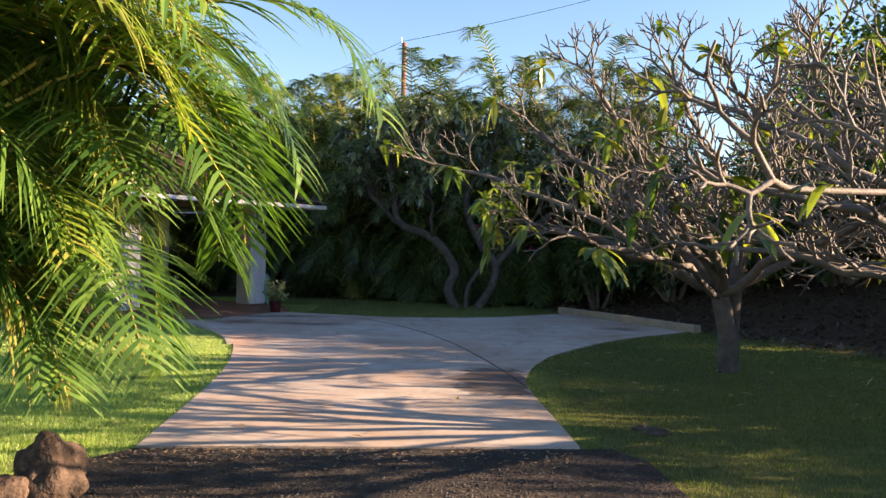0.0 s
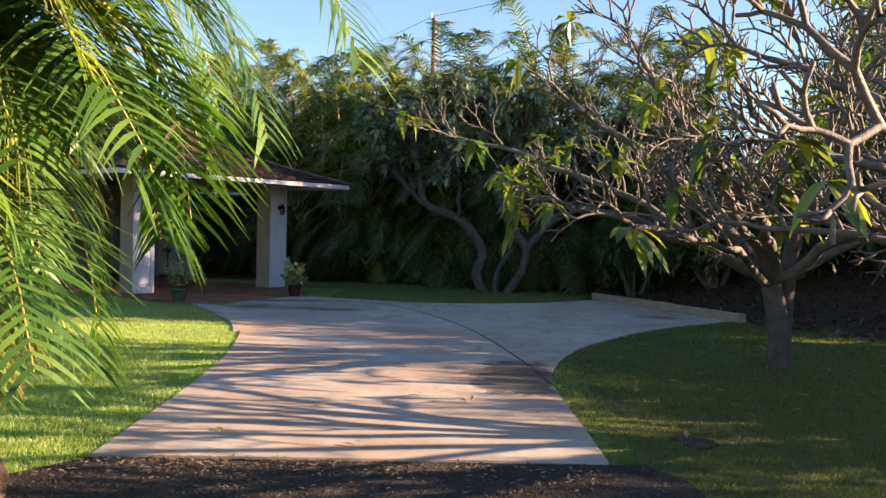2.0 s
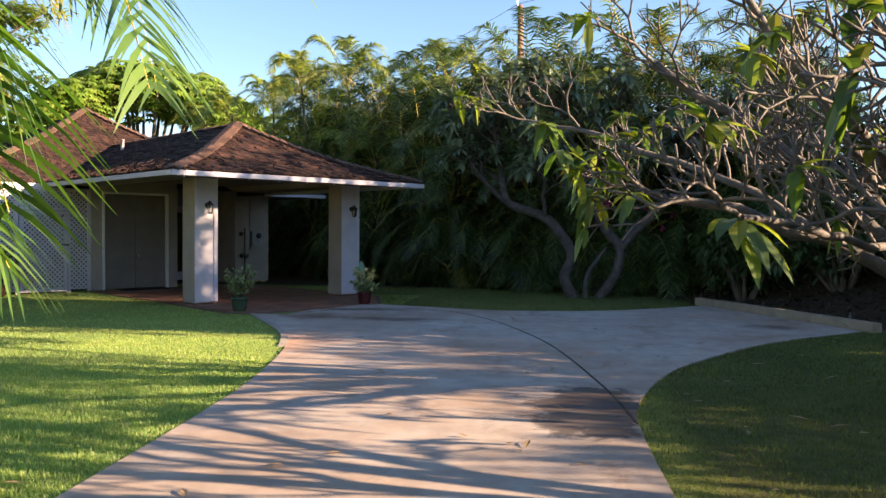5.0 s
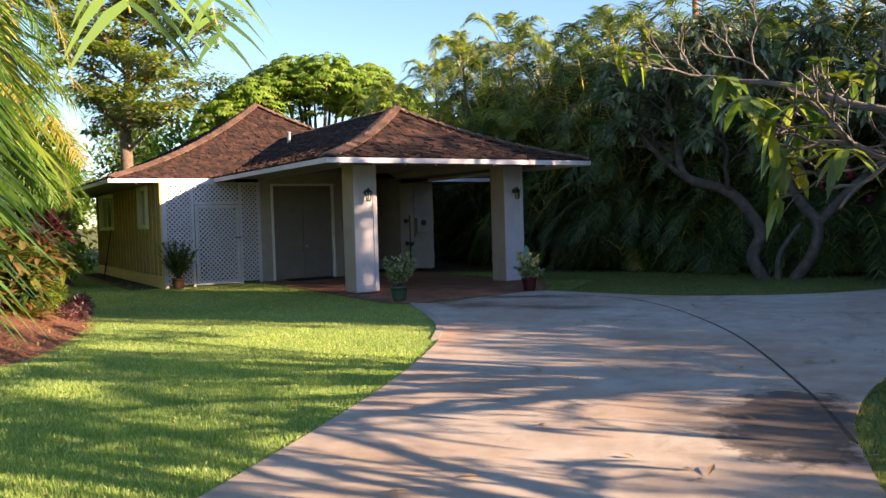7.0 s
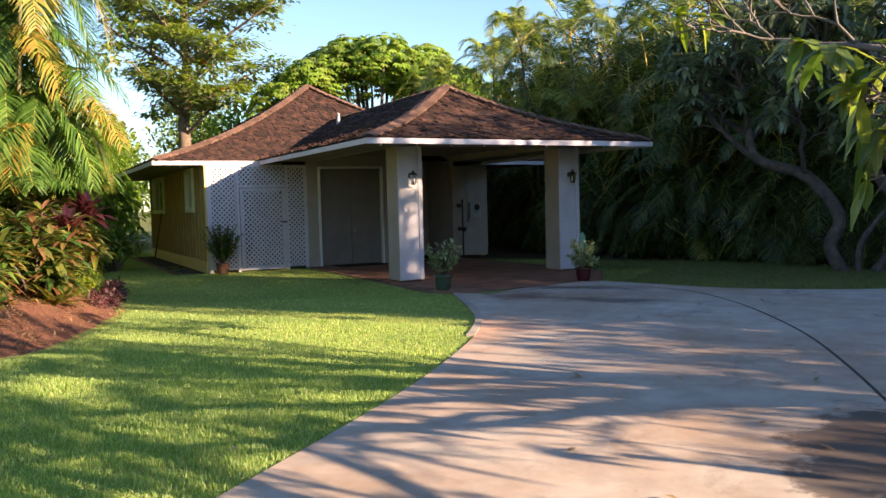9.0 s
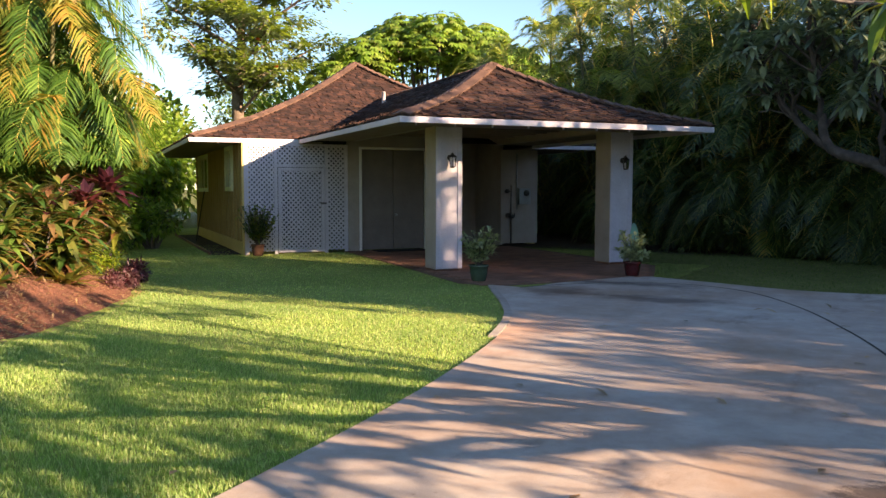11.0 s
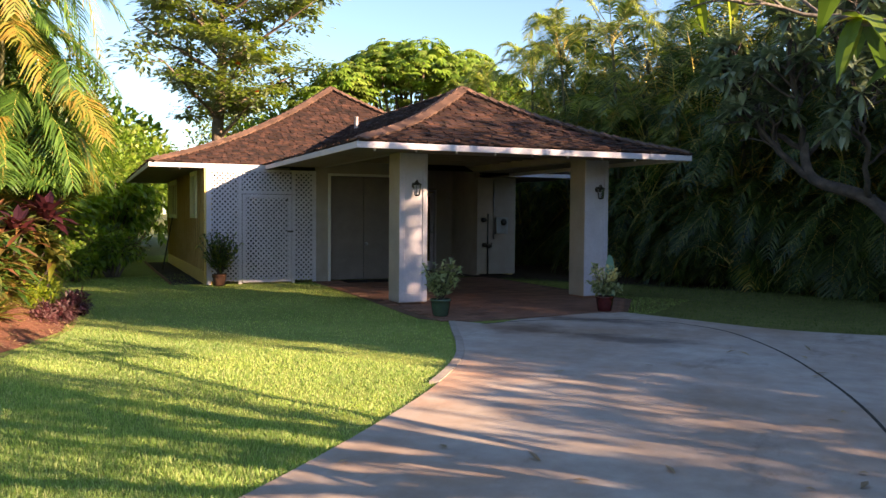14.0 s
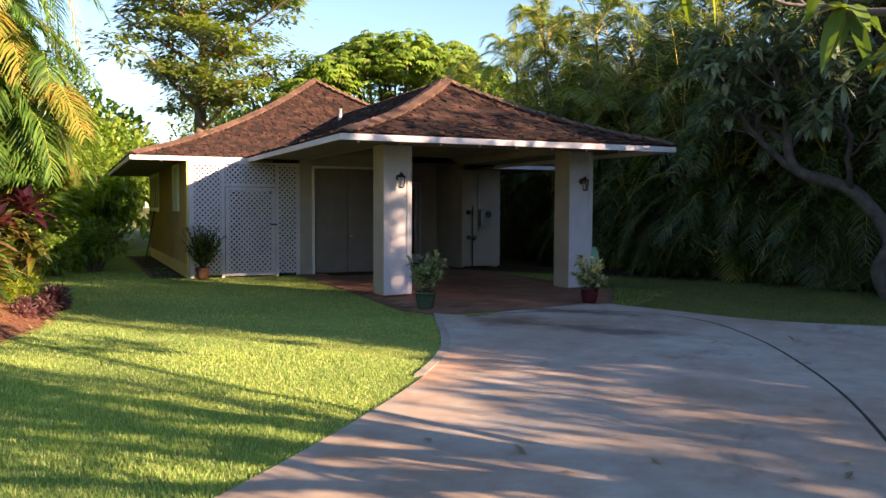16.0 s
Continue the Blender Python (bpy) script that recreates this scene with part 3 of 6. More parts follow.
W = 0.48
column(9.80, 15.82, W)
column(13.26, 15.82, W)
hb("beam", 9.802, 15.81, 2.46, 9.98, 20.79, 2.688, M_CREAM, "cream-painted carport beam")
hb("beam", 13.46, 15.81, 2.46, 13.64, 21.49, 2.688, M_CREAM)
hb("beam", 9.981, 15.83, 2.46, 13.459, 15.95, 2.688, M_CREAM)
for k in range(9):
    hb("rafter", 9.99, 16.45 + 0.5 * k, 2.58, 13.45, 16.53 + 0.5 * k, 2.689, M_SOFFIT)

# walls of the cottage
T = 0.12
TOP = EAVE - 0.121
HIGH = 2.685
hb("wall_front", 9.74, 20.80, 0, 10.0, 20.92, HIGH, M_CREAM, "cream-painted front wall")
hb("wall_front", 11.62, 20.80, 0, 11.75, 20.92, HIGH, M_CREAM)
hb("wall_front", 10.0, 20.80, 2.34, 11.62, 20.92, HIGH, M_CREAM)
hb("wall_recess", 11.75, 20.80, 0, 11.87, 23.0, HIGH, M_CREAM)
hb("wall_recess", 11.75, 23.0, 0, 12.55, 23.12, HIGH, M_CREAM)
hb("wall_recess", 13.45, 23.0, 0, 13.9, 23.12, HIGH, M_CREAM)
hb("wall_recess", 12.55, 23.0, 2.12, 13.45, 23.12, HIGH, M_CREAM)
hb("wall_meter", 13.89, 21.5, 0.04, 14.93, 21.62, TOP, M_CREAM, "cream-painted utility wall")
hb("wall_meter", 13.89, 21.62, 0, 14.01, 23.0, HIGH, M_CREAM)
hb("wall_right", 14.81, 21.62, 0, 14.93, 29.2, TOP, M_TAN)
hb("wall_back", 7.45, 29.2, 0, 14.93, 29.32, TOP, M_TAN)
# near-black sheets stand in for the shade of the room behind the lattice
hb("shade_backing", 8.6, 21.5, 0, 8.7, 22.4, TOP, M_DARK)
hb("shade_backing", 7.6, 22.4, 0, 11.7, 22.5, TOP, M_DARK)


def left_wall():
    x0, x1 = 7.45, 7.57
    cuts = [(22.2, 22.95, 1.45, 2.28), (26.3, 28.4, 1.42, 2.24)]
    y = 20.83
    for a, b, z0, z1 in cuts:
        hb("wall_left", x0, y, 0, x1, a, TOP, M_TAN, "tan-painted board-and-batten side wall")
        hb("wall_left", x0, a, 0, x1, b, z0, M_TAN)
        hb("wall_left", x0, a, z1, x1, b, TOP, M_TAN)
        y = b
    hb("wall_left", x0, y, 0, x1, 29.2, TOP, M_TAN)
    yb = 20.98
    while yb < 29.15:
        hit = [c for c in cuts if c[0] - 0.12 < yb < c[1] + 0.08]
        spans = [(0.28, TOP)] if not hit else [(0.28, hit[0][2] - 0.09), (hit[0][3] + 0.09, TOP)]
        for z0, z1 in spans:
            if z1 - z0 > 0.05:
                hb("batten", x0 - 0.05, yb, z0, x0 - 0.001, yb + 0.07, z1, M_BATTEN, bev=0.003)
        yb += 0.40
    hb("skirt_board", x0 - 0.03, 20.83, 0.0, x0 - 0.001, 29.2, 0.26, M_TAN)
    hb("corner_board", x0 - 0.035, 20.775, 0.0, x0 + 0.005, 20.828, TOP, M_TAN)
    for n, (a, b, z0, z1) in enumerate(cuts):
        w = thing("window", x0 - OX, a - OY, z0, 0, "narrow window with a pale green-cream frame")
        w.parent = house
        for q in ((0, -0.10, -0.10, 0.02, b - a + 0.10, 0.0), (0, -0.10, z1 - z0, 0.02, b - a + 0.10, z1 - z0 + 0.10), (0, -0.10, 0, 0.02, 0, z1 - z0), (0, b - a, 0, 0.02, b - a + 0.10, z1 - z0)):
            bevel_box("window_frame", q[0] - 0.07, *q[1:3], q[3] + 0.06, *q[4:], M_TRIM, w)
        k = 3 if n else 1
        for i in range(k):
            u0, u1 = (b - a) * i / k, (b - a) * (i + 1) / k
            bevel_box("pane", 0.03, u0 + 0.03, 0.03, 0.036, u1 - 0.03, z1 - z0 - 0.03, M_GLASS, w, bev=0)
            bevel_box("sash", 0.012, u1 - 0.03, 0.0, 0.045, min(u1 + 0.03, b - a), z1 - z0, M_TRIM, w, bev=0)


left_wall()


def lattice(name, x0, x1, z0, z1, y, parent):
    """Crossed diagonal laths in a frame."""
    s, w = 0.106, 0.039
    for lay in (0, 1):
        g = Geo()
        k = -int((z1 - z0) / s) - 2
        while x0 + k * s < x1 + (z1 - z0) + s:
            # a lath along z = +-x, clipped to the panel
            c = x0 + k * s
            pts = []
            for e in (-w * 0.7, w * 0.7):
                if lay == 0:
                    a, b = max(x0, c + e), min(x1, c + e + (z1 - z0))
                    if a >= b:
                        pts = []
                        break
                    pts += [(a, z0 + a - c - e), (b, z0 + b - c - e)]
                else:
                    a, b = max(x0, c + e - (z1 - z0)), min(x1, c + e)
                    if a >= b:
                        pts = []
                        break
                    pts += [(a, z0 - (a - c - e)), (b, z0 - (b - c - e))]
            if pts:
                t = 0.007
                yy = y - OY + lay * 0.008
                v = [(p[0] - OX, yy, p[1]) for p in pts] + [(p[0] - OX, yy + t, p[1]) for p in pts]
                g.add(v, [(0, 1, 3, 2), (4, 6, 7, 5), (0, 4, 5, 1), (2, 3, 7, 6)])
            k += 1.0
        g.ob(name, M_WHITE, parent)


for x0, x1, z0, z1 in ((7.52, 8.14, 0.06, 2.36), (8.18, 9.2, 1.9, 2.36), (9.26, 9.74, 0.06, 2.36)):
    lattice("lattice_panel", x0, x1, z0, z1, 20.81, house)
hb("lattice_frame", 7.46, 20.795, 0.0, 7.54, 20.83, TOP, M_WHITE, "white-painted lattice frame")
hb("lattice_frame", 8.10, 20.795, 0.0, 8.17, 20.83, TOP, M_WHITE)
hb("lattice_frame", 9.21, 20.795, 0.0, 9.28, 20.83, TOP, M_WHITE)
hb("lattice_frame", 9.66, 20.795, 0.0, 9.735, 20.83, TOP, M_WHITE)
hb("lattice_frame", 8.17, 20.795, 1.87, 9.21, 20.83, 1.94, M_WHITE)
hb("lattice_frame", 7.54, 20.795, 2.33, 9.66, 20.829, TOP, M_WHITE)
gate = thing("gate", 0, 0, 0, 0, "white lattice gate, closed")
gate.parent = house
for a, b, c, d in ((8.18, 8.25, 0.03, 1.86), (9.13, 9.2, 0.03, 1.86), (8.25, 9.13, 1.79, 1.86), (8.25, 9.13, 0.03, 0.1)):
    hb("gate_rail", a, 20.78, c, b, 20.80, d, M_WHITE, parent=gate)
lattice("gate_lattice", 8.25, 9.13, 0.1, 1.79, 20.803, gate)
hb("latch", 9.11, 20.765, 1.07, 9.24, 20.78, 1.11, M_DARKMETAL, "dark metal latch", parent=gate)


def double_door():
    d = thing("door_1", 10.0 - OX, 20.8 - OY, 0.02, 0, "cream double utility door, closed")
    d.parent = house
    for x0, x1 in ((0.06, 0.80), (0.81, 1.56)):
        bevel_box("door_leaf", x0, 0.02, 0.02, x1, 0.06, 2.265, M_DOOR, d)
    for q in ((0.0, 0.0, 0.05, 2.32), (1.57, 0.0, 1.62, 2.32), (0.05, 2.27, 1.57, 2.32)):
        bevel_box("door_frame", q[0], -0.05, q[1], q[2], 0.07, q[3], M_GLOSS, d)
    g = Geo()
    g.lathe([(0.0, 0.0), (0.03, 0.0), (0.03, 0.008), (0.012, 0.012), (0.012, 0.03), (0.026, 0.038), (0.026, 0.055), (0.0, 0.062)], n=16)
    o = g.ob("door_knob", M_METAL, d, "round brushed metal knob", True, pose(0.87, 0.02, 0.8, 90, 0, 0))


double_door()


def entry_door():
    d = thing("door_2", 12.55 - OX, 23.0 - OY, 0.03, 0, "glazed entry door in a pale frame, closed")
    d.parent = house
    for q in ((0, 0, 0.06, 2.08), (0.84, 0, 0.9, 2.08), (0.06, 2.02, 0.84, 2.08)):
        bevel_box("door_frame", q[0], -0.01, q[1], q[2], 0.09, q[3], M_WHITE, d)
    for q in ((0.07, 0.02, 0.17, 2.0), (0.73, 0.02, 0.83, 2.0), (0.17, 0.02, 0.73, 0.25), (0.17, 1.9, 0.73, 2.0)):
        bevel_box("door_leaf", q[0], 0.02, q[1], q[2], 0.06, q[3], M_WHITE, d)
    bevel_box("pane", 0.17, 0.035, 0.25, 0.73, 0.042, 1.9, M_GLASS, d, bev=0)
    bevel_box("door_handle", 0.75, -0.04, 0.98, 0.8, 0.02, 1.02, M_METAL, d)


entry_door()


def wall_lamp(x, y, z):
    p = H2O(x, y)
    l = thing("wall_lantern", p[0], p[1], z, 53.06, "dark bronze carriage lantern with clear glass on a column", "wall lamp", "lanterns on the carport columns")
    g = Geo()
    g.lathe([(0, 0), (0.05, 0.0), (0.05, 0.012), (0.03, 0.02), (0, 0.022)], n=14)
    g.ob("backplate", M_DARKMETAL, l, "", True, pose(0, 0, 0, 90, 0, 0))
    g = Geo()
    g.tube([(0, -0.02, 0.0), (0, -0.06, 0.06), (0, -0.11, 0.08), (0, -0.12, 0.05)], [0.009] * 4, 6)
    g.ob("arm", M_DARKMETAL, l)
    g = Geo()
    g.lathe([(0.0, 0.075), (0.012, 0.07), (0.02, 0.05), (0.075, 0.01), (0.075, 0.0), (0, 0.0)], (0, -0.12, 0), 12)
    g.ob("cap", M_DARKMETAL, l, "", True)
    g = Geo()
    g.lathe([(0.06, 0.0), (0.045, -0.15)], (0, -0.12, 0), 6)
    g.ob("glass", M_GLASS, l, "clear glass")
    g = Geo()
    for k in range(6):
        a = k * math.pi / 3
        g.tube([(0.062 * math.cos(a), -0.12 + 0.062 * math.sin(a), 0), (0.046 * math.cos(a), -0.12 + 0.046 * math.sin(a), -0.15)], [0.004] * 2, 4)
    g.lathe([(0, -0.175), (0.03, -0.17), (0.05, -0.15), (0, -0.148)], (0, -0.12, 0), 12)
    g.ob("cage", M_DARKMETAL, l)
    g = Geo()
    g.lathe([(0, -0.13), (0.018, -0.12), (0.02, -0.06), (0, -0.03)], (0, -0.12, 0), 10)
    g.ob("bulb", M_WHITE, l, "white bulb", True)


wall_lamp(10.05, 15.79, 1.93)
wall_lamp(13.5, 15.79, 1.93)


def meters():
    x, y = H2O(14.52, 21.5)
    e = thing("electric_meter", x, y, 0, 53.06, "grey electric meter box with round dial on utility wall", "utility meter")
    bevel_box("cabinet", -0.17, -0.12, 1.02, 0.15, 0.0, 1.42, M_METAL, e)
    g = Geo()
    g.lathe([(0, 0.06), (0.05, 0.055), (0.075, 0.02), (0.08, 0.0)], n=18)
    g.ob("dial", M_DARKMETAL, e, "", True, pose(0.03, -0.12, 1.3, 90, 0, 0))
    g = Geo()
    g.tube([(-0.2, -0.03, 0.9), (-0.2, -0.03, 2.3)], [0.02] * 2, 8)
    g.ob("conduit", M_METAL, e, "", True)
    x, y = H2O(14.05, 21.5)
    e = thing("water_valve", x, y, 0, 53.06, "dark utility pipework with valve wheels on the utility wall", "pipework")
    g = Geo()
    g.tube([(0.1, -0.06, 0.04), (0.1, -0.06, 1.5)], [0.018] * 2, 8)
    g.tube([(0.1, -0.06, 1.35), (-0.05, -0.06, 1.35)], [0.018] * 2, 8)
    g.tube([(0.1, -0.06, 0.75), (0.2, -0.06, 0.7), (0.2, -0.06, 0.8)], [0.015] * 3, 8)
    g.ob("pipe", M_DARKMETAL, e, "", True)
    for px, pz in ((-0.02, 1.35), (0.0, 0.75), (0.13, 0.72)):
        bm = bmesh.new()
        bmesh.ops.create_cone(bm, cap_ends=True, segments=14, radius1=0.06, radius2=0.05, depth=0.06)
        o = part("valve", bm, M_DARKMETAL, e, "", True)
        o.matrix_basis = pose(px, -0.08, pz, 90, 0, 0)


meters()
g = Geo()
g.lathe([(0.045, -0.2), (0.045, 0.16), (0.05, 0.16), (0.05, 0.17), (0.0, 0.17)], n=16)
x, y = H2O(11.04, 22.14)
vent = g.ob("vent_pipe", M_WHITE, smooth=True, m=pose(x, y, 3.57))
tagged(vent, "white plumbing vent pipe standing on the shingle roof", "vent pipe")
# paved floor under the carport
g = [H2O(x, y) for x, y in ((9.5, 14.2), (9.62, 16.8), (9.72, 20.79), (14.0, 20.79), (14.0, 15.4), (12.75, 13.8), (9.85, 13.62))]
slab("carport_floor", g, -0.1, 0.008, simple("paver_mortar", (0.13, 0.07, 0.045), (0.2, 0.11, 0.07), 4, 0.9), label="red paved carport floor")


# ---- plants: builders ----
def bez(a, b, c, t):
    return a * (1 - t) * (1 - t) + b * 2 * t * (1 - t) + c * t * t


def frond(ga, gb, a, b, c, leaflet=0.5, pairs=40, width=0.03, hang=0.5, rng=random, bare=0.18, seg=2, thick=0.014, vee=0.35):
    """A feather frond along the curve a, b, c: stalk into ga, leaflets into gb."""
    a, b, c = Vector(a), Vector(b), Vector(c)
    n = 9
    pts = [bez(a, b, c, i / n) for i in range(n + 1)]
    ga.tube(pts, [thick * (1 - 0.85 * i / n) for i in range(n + 1)], 4, False)
    for i in range(pairs):
        t = bare + (1 - bare) * (i + 0.5) / pairs
        p = bez(a, b, c, t)
        d = (bez(a, b, c, min(1, t + 0.03)) - bez(a, b, c, t - 0.03)).normalized()
        s = d.cross(Vector((0, 0, 1)))
        if s.length < 0.05:
            s = d.orthogonal()
        s.normalize()
        u = s.cross(d)
        prof_l = math.sin(math.pi * (0.14 + 0.80 * (t - bare) / (1 - bare))) ** 0.7
        for sg in (-1, 1):
            if rng.random() < 0.04:
                continue
            L = leaflet * prof_l * rng.uniform(0.85, 1.1)
            v = (s * sg * rng.uniform(0.75, 0.95) + d * rng.uniform(0.45, 0.75) + u * vee * rng.uniform(0.3, 1.2)).normalized()
            side_w = v.cross(u + s * 0.2 * sg).normalized() * width
            q = p.copy()
            base = len(gb.v)
            for k in range(seg + 1):
                f = k / seg
                w = side_w * (0.55 if k == 0 else (1.0 - 0.95 * f ** 1.7))
                e = p + v * L * f - Vector((0, 0, 1)) * hang * L * f * f
                gb.v += [tuple(e - w), tuple(e + w)]
            for k in range(seg):
                o = base + 2 * k
                gb.f.append((o, o + 1, o + 3, o + 2))


def palm_variant(name, seed, stems, height, spread, fronds, L, leaflet, pairs, mat, low=0.3, ymix=0.0, label="", category="palm", floor_z=0.15, hang=0.4, up=1.1, wid=0.017, pend=0.0):
    """A clumping feather palm: stems, and a crown of arching fronds."""
    rng = random.Random(seed)
    e = thing(name, 0, 0, 0, 0, label, category)
    ga, gb, gy = Geo(), Geo(), Geo()
    tops = []
    for i in range(stems):
        az = rng.uniform(0, 6.28)
        r = spread * rng.uniform(0.2, 1)
        h = height * rng.uniform(0.35, 1.0)
        b = Vector((0.35 * r * math.cos(az), 0.35 * r * math.sin(az), -0.05))
        t = Vector((r * math.cos(az), r * math.sin(az), h))
        m = (b + t) / 2 + Vector((-0.1 * math.cos(az), -0.1 * math.sin(az), 0.1))
        gs = Geo()
        gs.tube([bez(b, m, t, k / 6) for k in range(7)], [0.05 - 0.003 * k for k in range(7)], 7, False)
        gs.ob("stem", M_STEM, e, "ringed green-brown stem", True)
        tops.append((t, az))
    for i in range(fronds):
        t, az0 = tops[i % stems]
        az = rng.uniform(0, 6.28)
        lift = rng.uniform(-0.1, up)
        l = L * rng.uniform(0.7, 1.15)
        base = t + Vector((0, 0, -rng.uniform(0, 0.5)))
        if rng.random() < low:
            l *= 0.9
            base = Vector((t.x * 0.6, t.y * 0.6, t.z * rng.uniform(0.25, 0.8)))
        o = Vector((math.cos(az), math.sin(az), 0))
        mid = base + o * l * 0.45 + Vector((0, 0, l * (0.3 + 0.5 * lift)))
        end = base + o * l * (1.0 - 0.25 * lift) + Vector((0, 0, l * (-0.55 + 0.75 * lift)))
        if rng.random() < pend:
            mid = base + o * l * 0.5 + Vector((0, 0, l * rng.uniform(0.35, 0.7)))
            end = base + o * l * rng.uniform(0.5, 0.75) + Vector((0, 0, l * rng.uniform(-0.75, -0.15)))
        end.z = max(floor_z, end.z)
        frond(ga, gy if rng.random() < ymix else gb, base, mid, end, leaflet, pairs, wid, hang, rng)
    gb.join(ga).ob2("crown", mat, M_STALK, e)
    if gy.f:
        gy.ob("yellowed_fronds", L_PALMY, e, "yellow and orange ageing fronds")
    return e


def near_palm():
    rng = random.Random(11)
    e = thing("areca_palm", -3.2, 4.7, 0, 0, "clumping feather palm with arching sunlit green and yellow fronds", "palm")
    O = Vector((-3.2, 4.7, 0))
    gs = Geo()
    for x, y, tx, ty, h in ((-0.2, 0, 0.35, -0.6, 1.7), (0.1, 0.2, 0.3, 0.5, 2.0), (0.0, -0.2, -0.3, -0.5, 2.4), (-0.3, 0.3, -0.6, 0.7, 2.6), (0.2, -0.1, 0.6, -0.1, 1.3)):
        b, t = Vector((x, y, -0.05)), Vector((tx, ty, h))
        gs = Geo()
        gs.tube([bez(b, (b + t) / 2 + Vector((0, 0, 0.2)), t, k / 6) for k in range(7)], [0.055 - 0.003 * k for k in range(7)], 8, False)
        gs.ob("stem", M_STEM, e, "ringed green stem", True)
    # base, control and tip of each frond seen, in world places
    key = [
        ((-2.9, 4.9, 2.1), (-0.8, 4.9, 3.72), (-0.34, 4.6, 2.2), 0.50, 0),
        ((-3.3, 5.6, 2.3), (-2.0, 6.5, 4.4), (-1.44, 6.14, 2.1), 0.46, 0),
        ((-2.6, 4.2, 1.9), (-1.0, 4.0, 3.1), (-1.12, 4.7, 1.5), 0.54, 1),
        ((-2.6, 4.3, 1.7), (-1.3, 4.5, 2.9), (-1.28, 4.75, 1.4), 0.5, 0),
        ((-2.8, 4.6, 1.5), (-1.7, 4.9, 2.5), (-1.68, 5.02, 0.72), 0.46, 0),
        ((-2.9, 4.4, 1.2), (-1.9, 4.2, 2.5), (-1.50, 4.35, 0.95), 0.48, 0),
        ((-3.0, 4.9, 1.0), (-2.4, 5.2, 2.0), (-2.05, 5.2, 0.80), 0.42, 0),
        ((-3.0, 5.0, 0.9), (-2.7, 5.6, 1.8), (-2.50, 5.6, 0.55), 0.42, 2),
        ((-2.7, 4.1, 2.3), (-1.6, 3.4, 3.2), (-1.15, 3.75, 2.0), 0.5, 0),
        ((-2.7, 4.6, 2.2), (-1.3, 5.2, 3.6), (-0.85, 5.0, 1.9), 0.5, 0),
        ((-2.9, 4.8, 2.3), (-1.9, 5.3, 3.7), (-1.35, 5.35, 2.3), 0.5, 0),
        ((-3.0, 4.8, 1.9), (-2.0, 5.0, 3.1), (-1.75, 5.1, 1.55), 0.5, 1),
        ((-3.1, 5.2, 1.8), (-2.4, 5.9, 3.0), (-2.5, 6.0, 1.5), 0.48, 0),
        ((-3.2, 5.6, 1.9), (-2.9, 6.6, 3.2), (-2.95, 6.4, 1.55), 0.46, 1),
        ((-3.1, 5.3, 1.5), (-2.4, 5.6, 2.6), (-2.25, 5.5, 1.2), 0.42, 0),
        ((-3.0, 4.3, 2.6), (-1.9, 4.0, 4.1), (-1.35, 4.3, 2.75), 0.5, 0),
        ((-3.0, 4.9, 2.5), (-2.2, 5.2, 4.0), (-1.5, 5.6, 3.0), 0.5, 0),
        ((-2.9, 4.2, 1.5), (-2.1, 3.6, 2.7), (-1.75, 3.85, 1.45), 0.5, 0),
        ((-2.8, 4.3, 1.0), (-2.2, 4.0, 1.9), (-1.95, 4.2, 0.8), 0.45, 2),
        ((-3.1, 5.3, 2.4), (-2.7, 6.2, 3.9), (-2.2, 6.5, 2.6), 0.5, 1),
        ((-3.2, 5.2, 1.3), (-3.0, 5.9, 2.2), (-2.9, 6.1, 1.1), 0.45, 0),
        ((-2.9, 5.0, 1.6), (-2.1, 5.6, 2.9), (-2.1, 5.6, 1.9), 0.5, 0),
        ((-2.7, 4.5, 1.8), (-1.8, 4.5, 3.2), (-1.45, 4.9, 2.1), 0.5, 0),
        ((-3.2, 4.9, 2.0), (-2.6, 5.1, 3.3), (-2.1, 5.5, 2.1), 0.5, 0),
        ((-2.3, 4.3, 2.3), (-1.35, 4.4, 3.1), (-1.02, 4.62, 1.72), 0.56, 0),
        ((-2.6, 4.4, 2.5), (-1.9, 4.3, 3.2), (-1.72, 4.4, 1.6), 0.56, 1),
        ((-2.6, 4.6, 1.6), (-1.6, 4.6, 2.5), (-1.15, 4.75, 1.32), 0.54, 0),
        ((-2.8, 4.2, 1.3), (-2.2, 4.1, 1.9), (-1.6, 4.3, 1.05), 0.5, 0),
        ((-2.9, 4.3, 1.1), (-2.3, 4.2, 1.75), (-1.85, 4.3, 0.8), 0.48, 0),
        ((-2.8, 4.1, 1.6), (-2.5, 3.9, 2.4), (-2.2, 4.0, 1.3), 0.52, 1),
        ((-2.7, 4.0, 2.3), (-2.3, 3.8, 3.1), (-2.05, 3.9, 1.7), 0.54, 0),
        ((-2.4, 4.1, 2.6), (-1.7, 3.9, 3.5), (-1.35, 4.0, 2.3), 0.54, 0),
        ((-2.4, 5.0, 2.4), (-1.4, 5.0, 3.2), (-1.1, 5.1, 2.2), 0.54, 0),
    ]
    for n in range(46):
        ty = rng.uniform(3.5, 6.3) if n % 3 else rng.uniform(3.5, 5.0)
        tx = 0.25 - (ty - 2.79) * 0.8 - rng.uniform(0.22, 1.0)
        tz = rng.uniform(0.75, 2.9) if ty < 5.0 else rng.uniform(1.7, 2.9)
        tx = min(tx, -0.95) - (0.35 if tz < 1.7 else 0)
        b = Vector((-3.2 + rng.uniform(-0.3, 0.5), 4.7 + rng.uniform(-0.7, 0.9), max(0.7, tz + rng.uniform(-0.5, 0.5))))
        c = Vector((tx, ty, tz))
